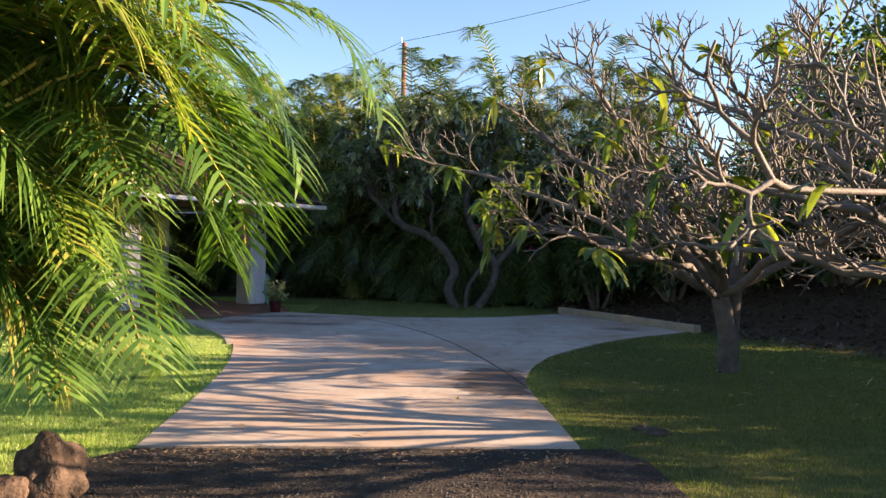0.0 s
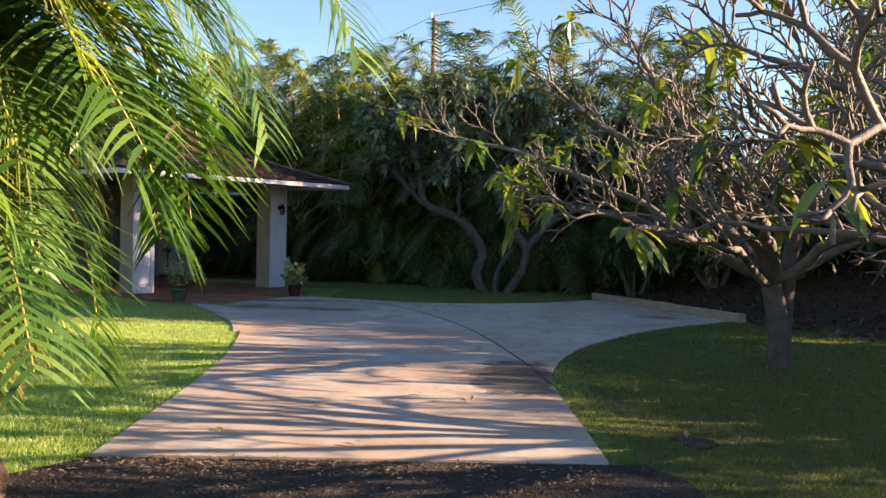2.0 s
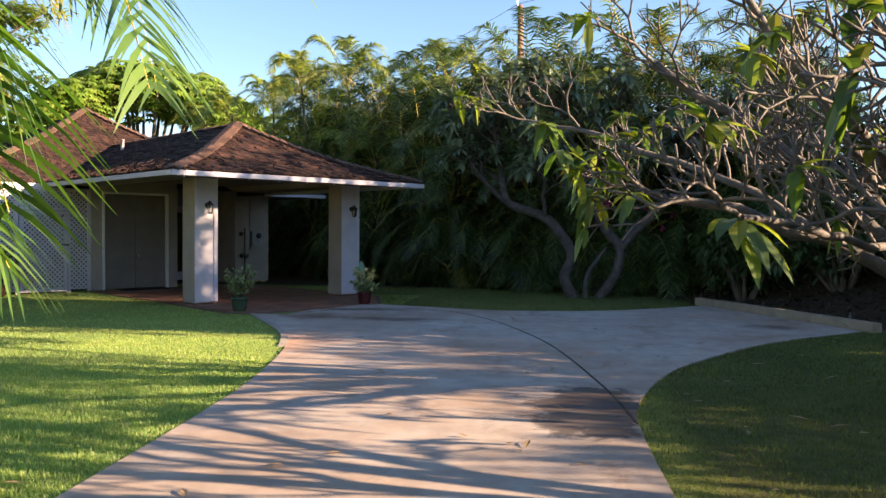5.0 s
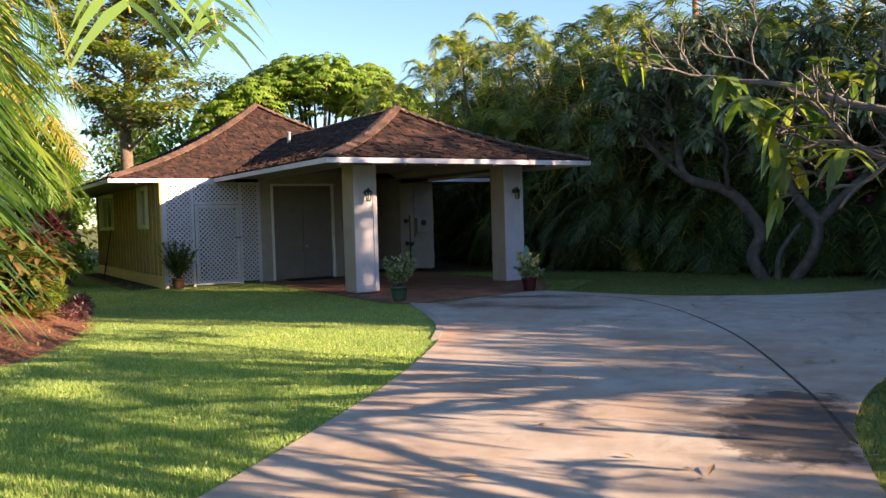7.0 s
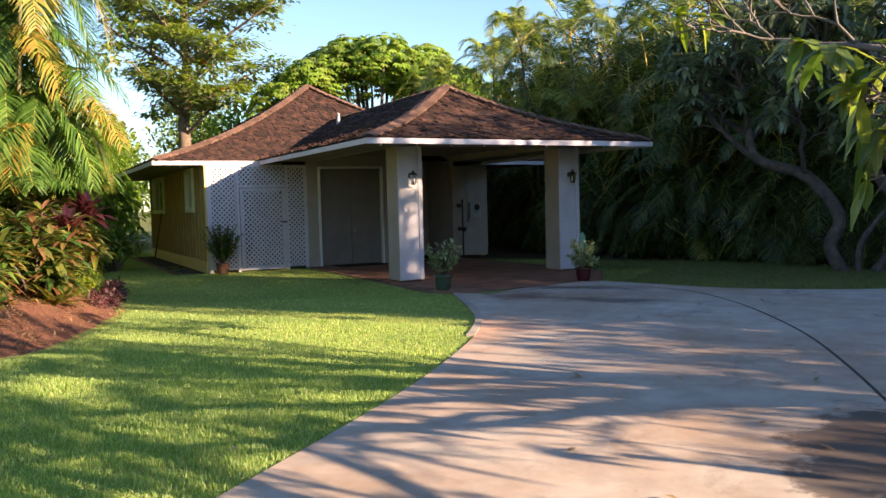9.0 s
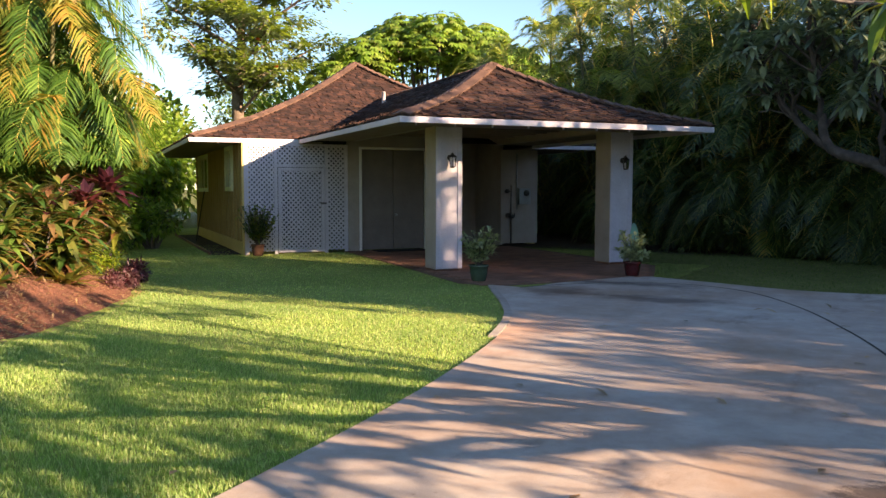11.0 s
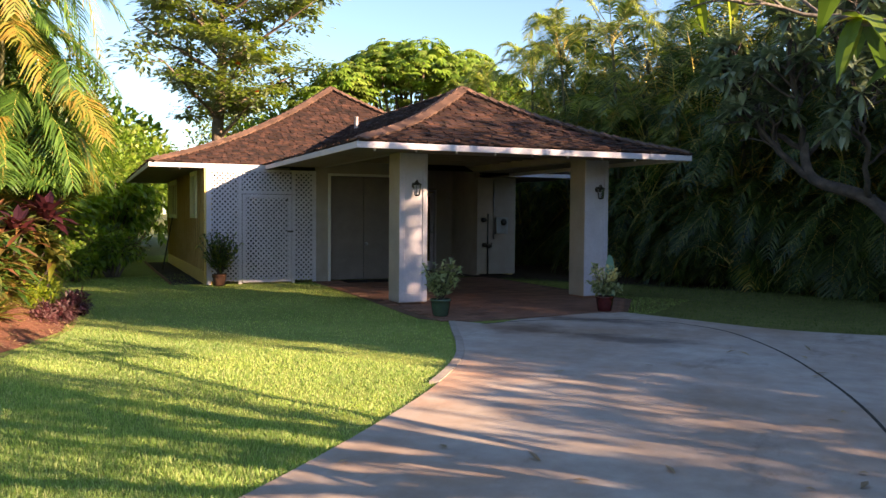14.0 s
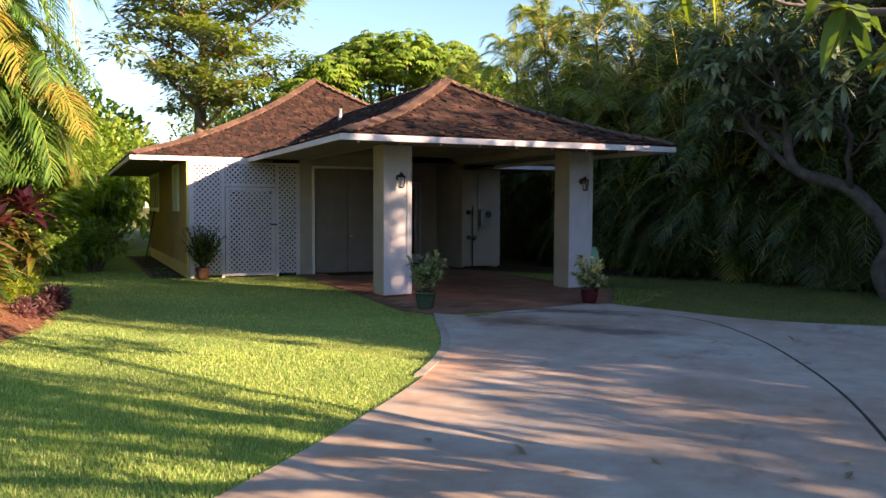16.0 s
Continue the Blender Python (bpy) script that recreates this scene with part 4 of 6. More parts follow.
        key.append((b, (b + c) / 2 + Vector((0.15, 0, rng.uniform(0.9, 1.5))), c, rng.uniform(0.42, 0.55), rng.choice((0, 0, 0, 1))))
    for n in range(16):
        az = rng.uniform(2.0, 5.2)
        l = rng.uniform(1.6, 2.2)
        b = Vector((-3.3 + rng.uniform(-0.4, 0.2), 4.7 + rng.uniform(-0.6, 0.7), rng.uniform(1.2, 2.5)))
        o = Vector((math.cos(az), math.sin(az), 0))
        key.append((b, b + o * l * 0.5 + Vector((0, 0, 1.3)), b + o * l + Vector((0, 0, rng.uniform(-0.6, 0.5))), 0.48, rng.choice((0, 0, 1))))
    for a, b, c, ll, tone in key:
        ga, gb = Geo(), Geo()
        a, b, c = (Vector(v) - O for v in (a, b, c))
        frond(ga, gb, a, b, c, ll * 1.15, 54, 0.0145, 0.42 if tone < 2 else 0.8, rng, 0.10, 3, 0.014, 0.3)
        f = gb.ob("frond", L_PALMY if tone == 2 or tone == 1 and rng.random() < 0.15 else (L_PALMG if tone and rng.random() < 0.6 or rng.random() < 0.2 else L_PALM), e, ("ageing yellow-green frond" if tone else ""))
        ga.ob("stalk", M_STALK, f)
    return e


def fork_branch(g, tips, p, d, length, r, depth, rng, spread=0.55, lift=0.25):
    """Stubby branch that forks again and again."""
    d = (d + Vector((0, 0, lift * 0.5))).normalized()
    mid = p + d * length * 0.5 + Vector((rng.uniform(-1, 1), rng.uniform(-1, 1), rng.uniform(-1, 1))) * length * 0.07
    end = p + d * length
    g.tube([p, mid, end], [r, r * 0.86, r * 0.8], 5, depth == 0)
    if depth == 0:
        tips.append((end, d))
        return
    n = 3 if rng.random() < 0.3 else 2
    s = d.orthogonal().normalized()
    u = d.cross(s)
    a0 = rng.uniform(0, 6.28)
    for i in range(n):
        a = a0 + 2 * math.pi * i / n + rng.uniform(-0.4, 0.4)
        w = (s * math.cos(a) + u * math.sin(a)) * spread * rng.uniform(0.7, 1.4)
        fork_branch(g, tips, end, (d + w).normalized(), length * rng.uniform(0.68, 0.95), r * 0.80, depth - 1, rng, spread, lift)


def plumeria(name, x, y, z, trunk, limbs, depth, leafp, leafmat, seed, leaf_l, label, subs=6, seglen=0.26, lift=0.25, tone2=None, whorl=(5, 9), r0=0.021, droop=(0.2, 0.7), bark=M_BARK, clusters=()):
    """trunk: (points, radii); limbs: (start, control, end, radius). Twigs fork from the outer part of each limb."""
    rng = random.Random(seed)
    e = thing(name, x, y, z, 0, label, "tree")
    g = Geo()
    for pts, radii in trunk:
        g.tube(smooth_path(pts, 4), np.interp(np.linspace(0, 1, (len(pts) - 1) * 4 + 1), np.linspace(0, 1, len(radii)), radii), 10)
    g.ob("trunk", M_BARKD, e, "dark grey gnarled trunk", True)
    tips = []
    for a, b, c, r, *few in limbs:
        sub = few[0] if few else subs
        g = Geo()
        a, b, c = Vector(a), Vector(b), Vector(c)
        n = 10
        pts = [bez(a, b, c, i / n) + Vector((rng.uniform(-1, 1), rng.uniform(-1, 1), rng.uniform(-1, 1))) * 0.055 * (0 < i < n) for i in range(n + 1)]
        g.tube(pts, [r * (1 - 0.55 * i / n) for i in range(n + 1)], 8, False)
        for k in range(sub):
            t = 0.3 + 0.7 * (k + rng.uniform(0.2, 0.8)) / sub
            i = min(n - 1, int(t * n))
            p = pts[i].lerp(pts[i + 1], t * n - i)
            d = (pts[i + 1] - pts[i]).normalized()
            s = d.orthogonal().normalized()
            q = Matrix.Rotation(rng.uniform(0, 6.28), 3, d) @ s
            fork_branch(g, tips, p, (d * 0.7 + q * 0.8 + Vector((0, 0, 0.35))).normalized(), seglen * rng.uniform(0.8, 1.25), r0 * (1.15 - 0.3 * t), depth if k < sub - 1 else depth, rng, 0.6, lift)
        fork_branch(g, tips, pts[-1], (pts[-1] - pts[-2]).normalized(), seglen, r0, depth, rng, 0.6, lift)
        g.ob("limb", bark, e, "", True)
    gl, gl2 = Geo(), Geo()
    for p, d in tips:
        if rng.random() > leafp(p, rng):
            continue
        tgt = gl2 if tone2 and rng.random() < 0.4 else gl
        s = d.orthogonal().normalized()
        for i in range(rng.randint(*whorl)):
            a = rng.uniform(0, 6.28)
            q = Matrix.Rotation(a, 3, d) @ s
            v = (q + d * rng.uniform(-0.3, 0.8)).normalized()
            tgt.leaf(p, v, Vector((0, 0, 1)), leaf_l * rng.uniform(0.6, 1.15), leaf_l * 0.3, rng.uniform(*droop), 0.22, 3)
    for cx, cy, cz, n, ll in clusters:
        p = Vector((cx - x, cy - y, cz - z))
        for i in range(n):
            a = rng.uniform(0, 6.28)
            (gl2 if i % 2 else gl).leaf(p, Vector((math.cos(a), math.sin(a), rng.uniform(-0.5, 0.5))), Vector((0, 0, 1)), ll * rng.uniform(0.75, 1.1), ll * 0.27, rng.uniform(0.5, 1.0), 0.2, 4)
    gl.ob("leaves", leafmat, e)
    if gl2.f:
        gl2.ob("leaves", tone2, e, "yellowing leaves")
    return e


def bush(name, seed, rx, ry, rz, leaves, leaf_l, mat, label, category="shrub", width=0.45, whorl=1, base=0.15, mat2=None, lobes=9, kr=(0.28, 0.5)):
    """Uneven mass of leaves in lobes on a few stems."""
    rng = random.Random(seed)
    e = thing(name, 0, 0, 0, 0, label, category)
    cs = []
    for i in range(lobes):
        a, r = rng.uniform(0, 6.28), rng.uniform(0.1, 0.75)
        cs.append((Vector((rx * r * math.cos(a), ry * r * math.sin(a), base * rz + rz * rng.uniform(0.25, 0.8))), rng.uniform(*kr)))
    gs, g, g2 = Geo(), Geo(), Geo()
    for c, k in cs:
        gs.tube([(c.x * 0.15, c.y * 0.15, -0.05), (c.x * 0.6, c.y * 0.6, c.z * 0.5), tuple(c)], [0.02 + 0.02 * rz, 0.012 + 0.01 * rz, 0.01], 5, False)
    for i in range(leaves // whorl):
        c, k = cs[i % lobes]
        v = Vector((rng.gauss(0, 1), rng.gauss(0, 1), rng.gauss(0, 1))).normalized()
        rr = k * rng.uniform(0.55, 1.08)
        p = c + Vector((v.x * rx * rr, v.y * ry * rr, v.z * rz * rr * 0.9))
        if p.z < 0.03:
            p.z = 0.03 + rng.random() * 0.15
        tgt = g2 if mat2 and rng.random() < 0.3 else g
        for w in range(whorl):
            d = (v + Vector((rng.uniform(-1, 1), rng.uniform(-1, 1), rng.uniform(-0.5, 0.9))) * (0.7 if whorl == 1 else 1.1)).normalized()
            tgt.leaf(p, d, Vector((rng.uniform(-0.4, 0.4), rng.uniform(-0.4, 0.4), 1)), leaf_l * rng.uniform(0.6, 1.25), leaf_l * width, rng.uniform(0.1, 0.5), 0.2, 2)
    g.join(gs).ob2("foliage", mat, M_BARK2, e)
    if g2.f:
        g2.ob("foliage", mat2, e)
    return e


def place(e, spots):
    """Puts the thing at the first spot and copies at the others."""
    first = True
    for x, y, rz, s in spots:
        m = pose(x, y, bank(x, y) - 0.03, 0, 0, rz)
        if first:
            e.matrix_basis = m @ Matrix.Diagonal((s, s, s, 1))
            keep = e
            first = False
            continue
        c = copy_thing(keep, m)
        c.scale = (s, s, s)


# ---- plants: in place ----
near_palm()

# front plumeria: short trunk, wide crown of bare forking twigs
PX, PY = 3.62, 10.5


def leaf_front(p, rng):
    wx = p.x + PX
    return 0.12 if wx < 1.5 and p.z < 2.8 and p.y + PY > 9.0 else (0.04 if p.z < 3.4 else 0.02)


plumeria("plumeria_tree", PX, PY, 0,
         [([(0.02, 0.0, -0.1), (0.0, 0.0, 0.45), (-0.1, 0.03, 1.0)], [0.14, 0.12, 0.11]), ([(0.05, 0.12, -0.1), (0.1, 0.14, 0.5), (0.12, 0.1, 1.1), (0.2, 0.05, 1.8)], [0.12, 0.10, 0.09, 0.07])],
         [((-0.1, 0.03, 1.0), (-1.8, 0.7, 2.2), (-3.5, 1.3, 2.62), 0.05, 3), ((-0.1, 0.03, 0.95), (-1.0, -1.6, 1.5), (-2.25, -3.2, 1.54), 0.045, 3), ((-0.1, 0.03, 0.95), (-0.9, -0.4, 1.5), (-2.4, -0.8, 1.75), 0.075), ((-0.1, 0.03, 0.95), (-0.7, -0.1, 1.9), (-2.5, -0.6, 2.9), 0.07),
          ((-0.1, 0.03, 1.0), (-0.4, -0.9, 1.7), (-1.4, -2.4, 2.1), 0.07), ((-0.1, 0.0, 1.0), (0.5, -0.8, 1.6), (1.2, -2.4, 2.2), 0.07, 8),
          ((0.12, 0.1, 1.2), (0.6, 0.2, 2.2), (0.6, 0.1, 3.5), 0.06, 8), ((0.2, 0.05, 1.8), (-0.3, -0.3, 2.7), (-1.0, -0.9, 3.5), 0.055),
          ((0.2, 0.05, 1.7), (0.8, -0.4, 2.4), (1.6, -0.9, 3.3), 0.055, 8), ((-0.1, 0.0, 1.0), (-0.9, -1.2, 1.9), (-2.0, -1.9, 3.1), 0.06),
          ((0.1, 0.1, 1.1), (1.2, -0.1, 1.7), (2.4, -0.6, 2.2), 0.065, 4), ((0.2, 0.0, 1.6), (0.1, -1.3, 2.6), (0.2, -2.2, 3.6), 0.05, 8)],
         4, leaf_front, L_PLUM, 3, 0.24, "wide grey plumeria tree, nearly bare, on the shaded lawn", 5, 0.26, 0.35, L_PALMG, r0=0.0175,
         clusters=((0.1, 11.8, 2.65, 11, 0.34), (1.35, 7.3, 1.52, 8, 0.34), (0.36, 7.9, 1.97, 8, 0.2), (1.9, 7.6, 3.1, 6, 0.3), (0.9, 9.0, 1.75, 8, 0.26)))

# second plumeria by the road, reaching over towards the walker
# limbs reaching right and towards the road are unseen, added to shade the gravel
plumeria("plumeria_tree", 5.3, 6.6, 0,
         [([(0.3, 0.3, -0.1), (0.0, 0.1, 0.6), (-0.5, 0.2, 1.1)], [0.13, 0.11, 0.085])],
         [((-0.4, 0.2, 1.0), (-1.3, 0.8, 1.3), (-2.3, 1.6, 1.7), 0.065), ((-0.5, 0.2, 1.1), (-1.4, -0.2, 1.8), (-3.0, -0.4, 2.0), 0.06),
          ((-0.5, 0.2, 1.1), (-1.6, -1.9, 1.9), (-3.75, -3.05, 1.78), 0.032, 3), ((-0.2, 0.1, 1.0), (0.5, -1.0, 1.8), (1.0, -1.9, 2.6), 0.05), ((-0.3, 0.1, 1.0), (0.2, -1.4, 1.6), (0.3, -2.4, 2.1), 0.05), ((-0.2, 0.1, 1.0), (0.9, -0.7, 1.7), (2.0, -1.4, 2.3), 0.05), ((-0.4, 0.2, 1.0), (-1.6, 0.2, 1.4), (-2.9, 0.9, 1.55), 0.05), ((-0.4, 0.2, 1.1), (-0.8, 0.2, 2.4), (-2.0, 0.3, 3.0), 0.06),
          ((-0.4, 0.1, 1.0), (-0.4, -0.9, 2.4), (-1.5, -1.8, 3.0), 0.055), ((-0.3, 0.2, 0.9), (0.3, 0.7, 2.2), (0.2, 1.5, 3.0), 0.055),
          ((-0.5, 0.2, 1.1), (-1.0, 1.0, 2.4), (-1.6, 2.2, 3.0), 0.055), ((-0.5, 0.2, 1.1), (-1.9, 0.4, 2.5), (-3.0, 0.6, 2.8), 0.05)],
         4, lambda p, rng: 0.025 if p.y > -0.8 else 0.0, L_PLUM, 14, 0.26, "leaning grey plumeria tree with few long leaves by the gravel", 5, 0.24, 0.3, L_PALMG,
         clusters=((1.62, 3.5, 1.8, 3, 0.17), (1.65, 4.5, 1.72, 5, 0.26), (2.05, 5.95, 2.05, 6, 0.28)))

# leafy plumeria before the palm hedge
plumeria("plumeria_tree", 0.5, 21.2, 0,
         [([(-0.1, 0, -0.1), (-0.35, 0.0, 0.45), (-0.2, 0.0, 1.0), (-0.75, 0.0, 1.75), (-1.6, -0.1, 2.1), (-1.75, -0.1, 2.7)], [0.13, 0.12, 0.12, 0.11, 0.09, 0.07]),
          ([(0.35, 0.1, -0.1), (0.75, 0.0, 0.5), (0.85, 0.0, 1.1), (0.55, 0.0, 1.5), (0.1, 0.1, 2.4), (0.1, 0.1, 3.0)], [0.12, 0.11, 0.11, 0.1, 0.085, 0.07]),
          ([(0.85, 0.0, 1.1), (1.6, 0.0, 1.9), (2.6, -0.1, 2.7)], [0.10, 0.08, 0.06]), ([(0.12, 0, -0.1), (0.15, 0, 0.5), (0.55, 0.1, 1.1)], [0.06, 0.055, 0.04])],
         [((-1.6, -0.1, 2.1), (-2.2, -0.3, 2.6), (-2.7, -0.7, 3.3), 0.06), ((-1.75, -0.1, 2.6), (-1.8, -0.3, 3.3), (-1.9, -1.0, 4.0), 0.055), ((-1.75, -0.1, 2.6), (-2.6, 0.3, 3.1), (-2.9, 0.5, 4.0), 0.05),
          ((0.1, 0.1, 3.0), (-0.5, -0.3, 3.8), (-0.7, -0.9, 4.4), 0.055), ((0.1, 0.1, 3.0), (0.7, 0.2, 3.7), (0.8, -0.4, 4.4), 0.055), ((0.1, 0.1, 2.4), (0.9, -0.5, 2.9), (1.3, -1.2, 3.2), 0.05),
          ((2.6, -0.1, 2.7), (3.1, -0.2, 3.2), (3.2, -0.6, 3.9), 0.05), ((1.6, 0.0, 1.9), (1.9, -0.7, 2.7), (2.2, -1.2, 3.3), 0.05), ((-0.75, 0, 1.75), (-0.8, -0.9, 2.6), (-0.9, -1.4, 3.2), 0.05),
          ((-1.7, 0, 2.5), (-1.0, 0.5, 3.6), (-1.4, 0.2, 4.5), 0.05)],
         2, lambda p, rng: 0.9, L_GREY, 23, 0.30, "many-trunked plumeria with grey-green leaves before the palm hedge", 8, 0.3, 0.3, None, (10, 14), 0.026, (0.0, 0.3), M_BARKD)

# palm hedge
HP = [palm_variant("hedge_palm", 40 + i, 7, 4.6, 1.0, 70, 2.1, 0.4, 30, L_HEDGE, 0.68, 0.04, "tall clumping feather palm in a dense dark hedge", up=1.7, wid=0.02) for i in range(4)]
LINE = [(-10.8, 31.5), (-9.4, 30.3), (-8.2, 29.2), (-7.0, 28.2), (-5.8, 27.2), (-4.7, 26.3), (-3.6, 25.5), (-2.5, 24.9), (-1.4, 24.3), (-0.2, 23.9), (1.0, 23.6), (2.2, 23.2), (3.4, 22.7), (4.6, 22.0)]
rng = random.Random(77)
spots = [[], [], [], []]
n = 0
for row, (dx, dy) in enumerate(((0, 0), (0.6, 1.3), (1.3, 2.7))):
    for x, y in LINE:
        spots[n % 4].append((x + dx + rng.uniform(-0.3, 0.3), y + dy + rng.uniform(-0.3, 0.3), rng.uniform(0, 360), rng.uniform(0.95, 1.15) * (1.0, 1.2, 1.36)[row] * (0.85 if x > 1.5 else 1)))
        n += 1
for e, s in zip(HP, spots):
    place(e, s)

LOW = palm_variant("hedge_palm", 48, 6, 1.7, 0.9, 110, 1.7, 0.42, 30, L_HEDGE, 0.4, 0.03, "low dark feather palm draping fronds to the ground", up=1.3, wid=0.02, floor_z=0.08, pend=0.75)
place(LOW, [(x - 0.35 + rng.uniform(-0.2, 0.2), y + 0.15 + rng.uniform(-0.2, 0.2), rng.uniform(0, 360), rng.uniform(0.9, 1.15)) for x, y in LINE + [(-1.9, 24.4), (-3.1, 25.0), (0.4, 23.6), (1.6, 23.2)]])

# shrubs
B_DARK = bush("dark_shrub", 61, 1.5, 1.5, 1.9, 2600, 0.16, L_TREE, "dense dark green shrub on the shaded bank")
# those beyond x 10 are unseen, added and sized to shade lawn and drive
place(B_DARK, [(3.8, 20.2, 0, 0.9), (5.4, 19.2, 70, 1.0), (6.6, 18.0, 130, 1.15), (7.9, 16.6, 200, 1.25), (9.2, 15.2, 20, 1.25), (10.2, 13.8, 90, 1.3), (11.0, 12.2, 160, 1.4), (11.8, 10.4, 10, 1.15), (12.2, 8.6, 60, 1.05), (12.3, 6.9, 100, 1.08), (12.2, 5.2, 140, 1.1), (12.2, 3.5, 200, 1.1), (12.4, 1.8, 250, 1.0), (12.4, 0.0, 20, 1.0),
               (13.3, 9.5, 50, 1.15), (13.4, 7.6, 20, 1.15), (13.5, 5.9, 80, 1.2), (13.5, 4.2, 150, 1.15), (13.5, 2.4, 210, 1.15), (13.2, 11.4, 10, 1.3), (11.9, 14.6, 250, 1.4), (6.8, 21.0, 33, 1.3), (8.6, 19.4, 80, 1.3)])
# leafy filler added behind the hedge so no light comes through
place(bush("dense_shrub", 67, 1.5, 1.5, 2.6, 2600, 0.2, L_TREE, "dense dark filler shrub, added behind the foot of the palm hedge to block light"), [(x + 1.3, y + 1.5, 40 * i, 1.0) for i, (x, y) in enumerate([(-10.8, 31.5), (-9.2, 30.1), (-7.6, 28.7), (-6.0, 27.4), (-4.5, 26.2), (-3.0, 25.2), (-1.4, 24.3), (0.2, 23.8), (1.8, 23.2), (3.4, 22.6)])])
B_HIGH = bush("evergreen_tree", 62, 2.5, 2.5, 6.0, 6500, 0.26, L_TREE, "tall sunlit evergreen tree on the bank", "tree", mat2=L_BRIGHT, lobes=17)
# those beyond x 13 are out of view, added to shade house and lawn
place(B_HIGH, [(10.6, 20.3, 0, 0.9), (13.2, 15.8, 90, 0.92), (13.8, 21.8, 180, 1.05), (9.6, 24.5, 40, 0.6), (11.8, 26.4, 10, 0.95), (15.6, 15.2, 200, 1.1), (-33, 27, 30, 1.1), (-38, 34, 60, 1.3), (-32, 40, 90, 1.2), (-26, 45, 150, 1.1), (-45, 26, 200, 1.5), (-30, 20, 250, 1.1)])
# porous crowns added out of view to dapple the sun on the house
place(bush("unseen_open_tree", 69, 2.5, 2.5, 6.0, 3300, 0.24, L_TREE, "unseen open-crowned evergreen tree, added to dapple the light on the house", "tree", lobes=19, kr=(0.3, 0.5)), [(11.8, 18.9, 0, 0.95), (14.5, 18.4, 100, 1.1), (15.8, 19.8, 310, 1.2)])
# added out of view: a raised crown that shades the lawn only
place(bush("unseen_shade_tree", 70, 2.6, 1.6, 5.2, 3600, 0.24, L_TREE, "unseen evergreen tree on a bare trunk, added to shade the lawn", "tree", base=0.4, lobes=13, kr=(0.2, 0.34)), [(12.3, 14.1, 0, 1.0)])
B_BRIGHT = bush("garden_shrub", 63, 1.6, 1.6, 2.6, 2900, 0.25, L_BRIGHT, "sunlit bright green garden shrub beyond the lawn", mat2=L_TREEL, lobes=15)
place(B_BRIGHT, [(-18.1, 18.0, 0, 1.3), (-17.6, 16.2, 150, 1.25), (-17.9, 14.3, 220, 1.2), (-18.2, 12.8, 20, 1.2), (-20.6, 20.5, 60, 1.3), (-20.2, 18.6, 130, 1.2), (-20.6, 16.2, 200, 1.3), (-22.6, 24.4, 250, 1.1), (-23.4, 22.0, 310, 1.3),
                 (-23.6, 19.4, 80, 1.5), (-25.8, 27.6, 10, 1.4), (-26.6, 24.4, 100, 1.7), (-30.5, 31.0, 210, 1.8), (-28.5, 28.5, 270, 1.6), (-12.6, 36.5, 60, 1.9), (-22.4, 37.4, 160, 1.9), (-26.0, 36.0, 290, 1.9), (-24.6, 14.5, 30, 1.6)])
place(bush("garden_shrub", 65, 0.8, 0.8, 1.0, 1100, 0.15, L_BRIGHT, "low bright green shrub before the taller hedge", mat2=L_PLUM, lobes=9), [(-15.3, 18.7, 0, 1.0), (-14.9, 17.5, 90, 0.8), (-18.0, 20.3, 180, 1.0)])
place(palm_variant("garden_palm", 71, 8, 5.2, 1.0, 190, 1.9, 0.5, 40, L_PALM, 0.45, 0.17, "tall clumping palm with green and orange drooping fronds", "palm", 1.75, 0.55, 1.0, 0.022, 0.8),
      [(-13.9, 14.9, 0, 1.1), (-14.4, 12.7, 120, 1.2), (-15.6, 15.4, 250, 1.25), (-12.7, 11.0, 220, 1.0)])
# heads over the dark hedge, with the sunlight put into a paler leaf colour
place(palm_variant("hedge_palm", 72, 4, 6.0, 0.9, 54, 1.7, 0.45, 34, L_PALE, 0.1, 0.03, "tall feather palm behind the hedge, sunlight painted into its pale fronds", up=1.9, wid=0.024),
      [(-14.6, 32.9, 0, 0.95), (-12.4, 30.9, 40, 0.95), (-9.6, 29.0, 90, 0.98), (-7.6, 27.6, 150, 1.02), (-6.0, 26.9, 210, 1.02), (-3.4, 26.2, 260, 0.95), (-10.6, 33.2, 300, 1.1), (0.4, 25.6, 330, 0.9)])


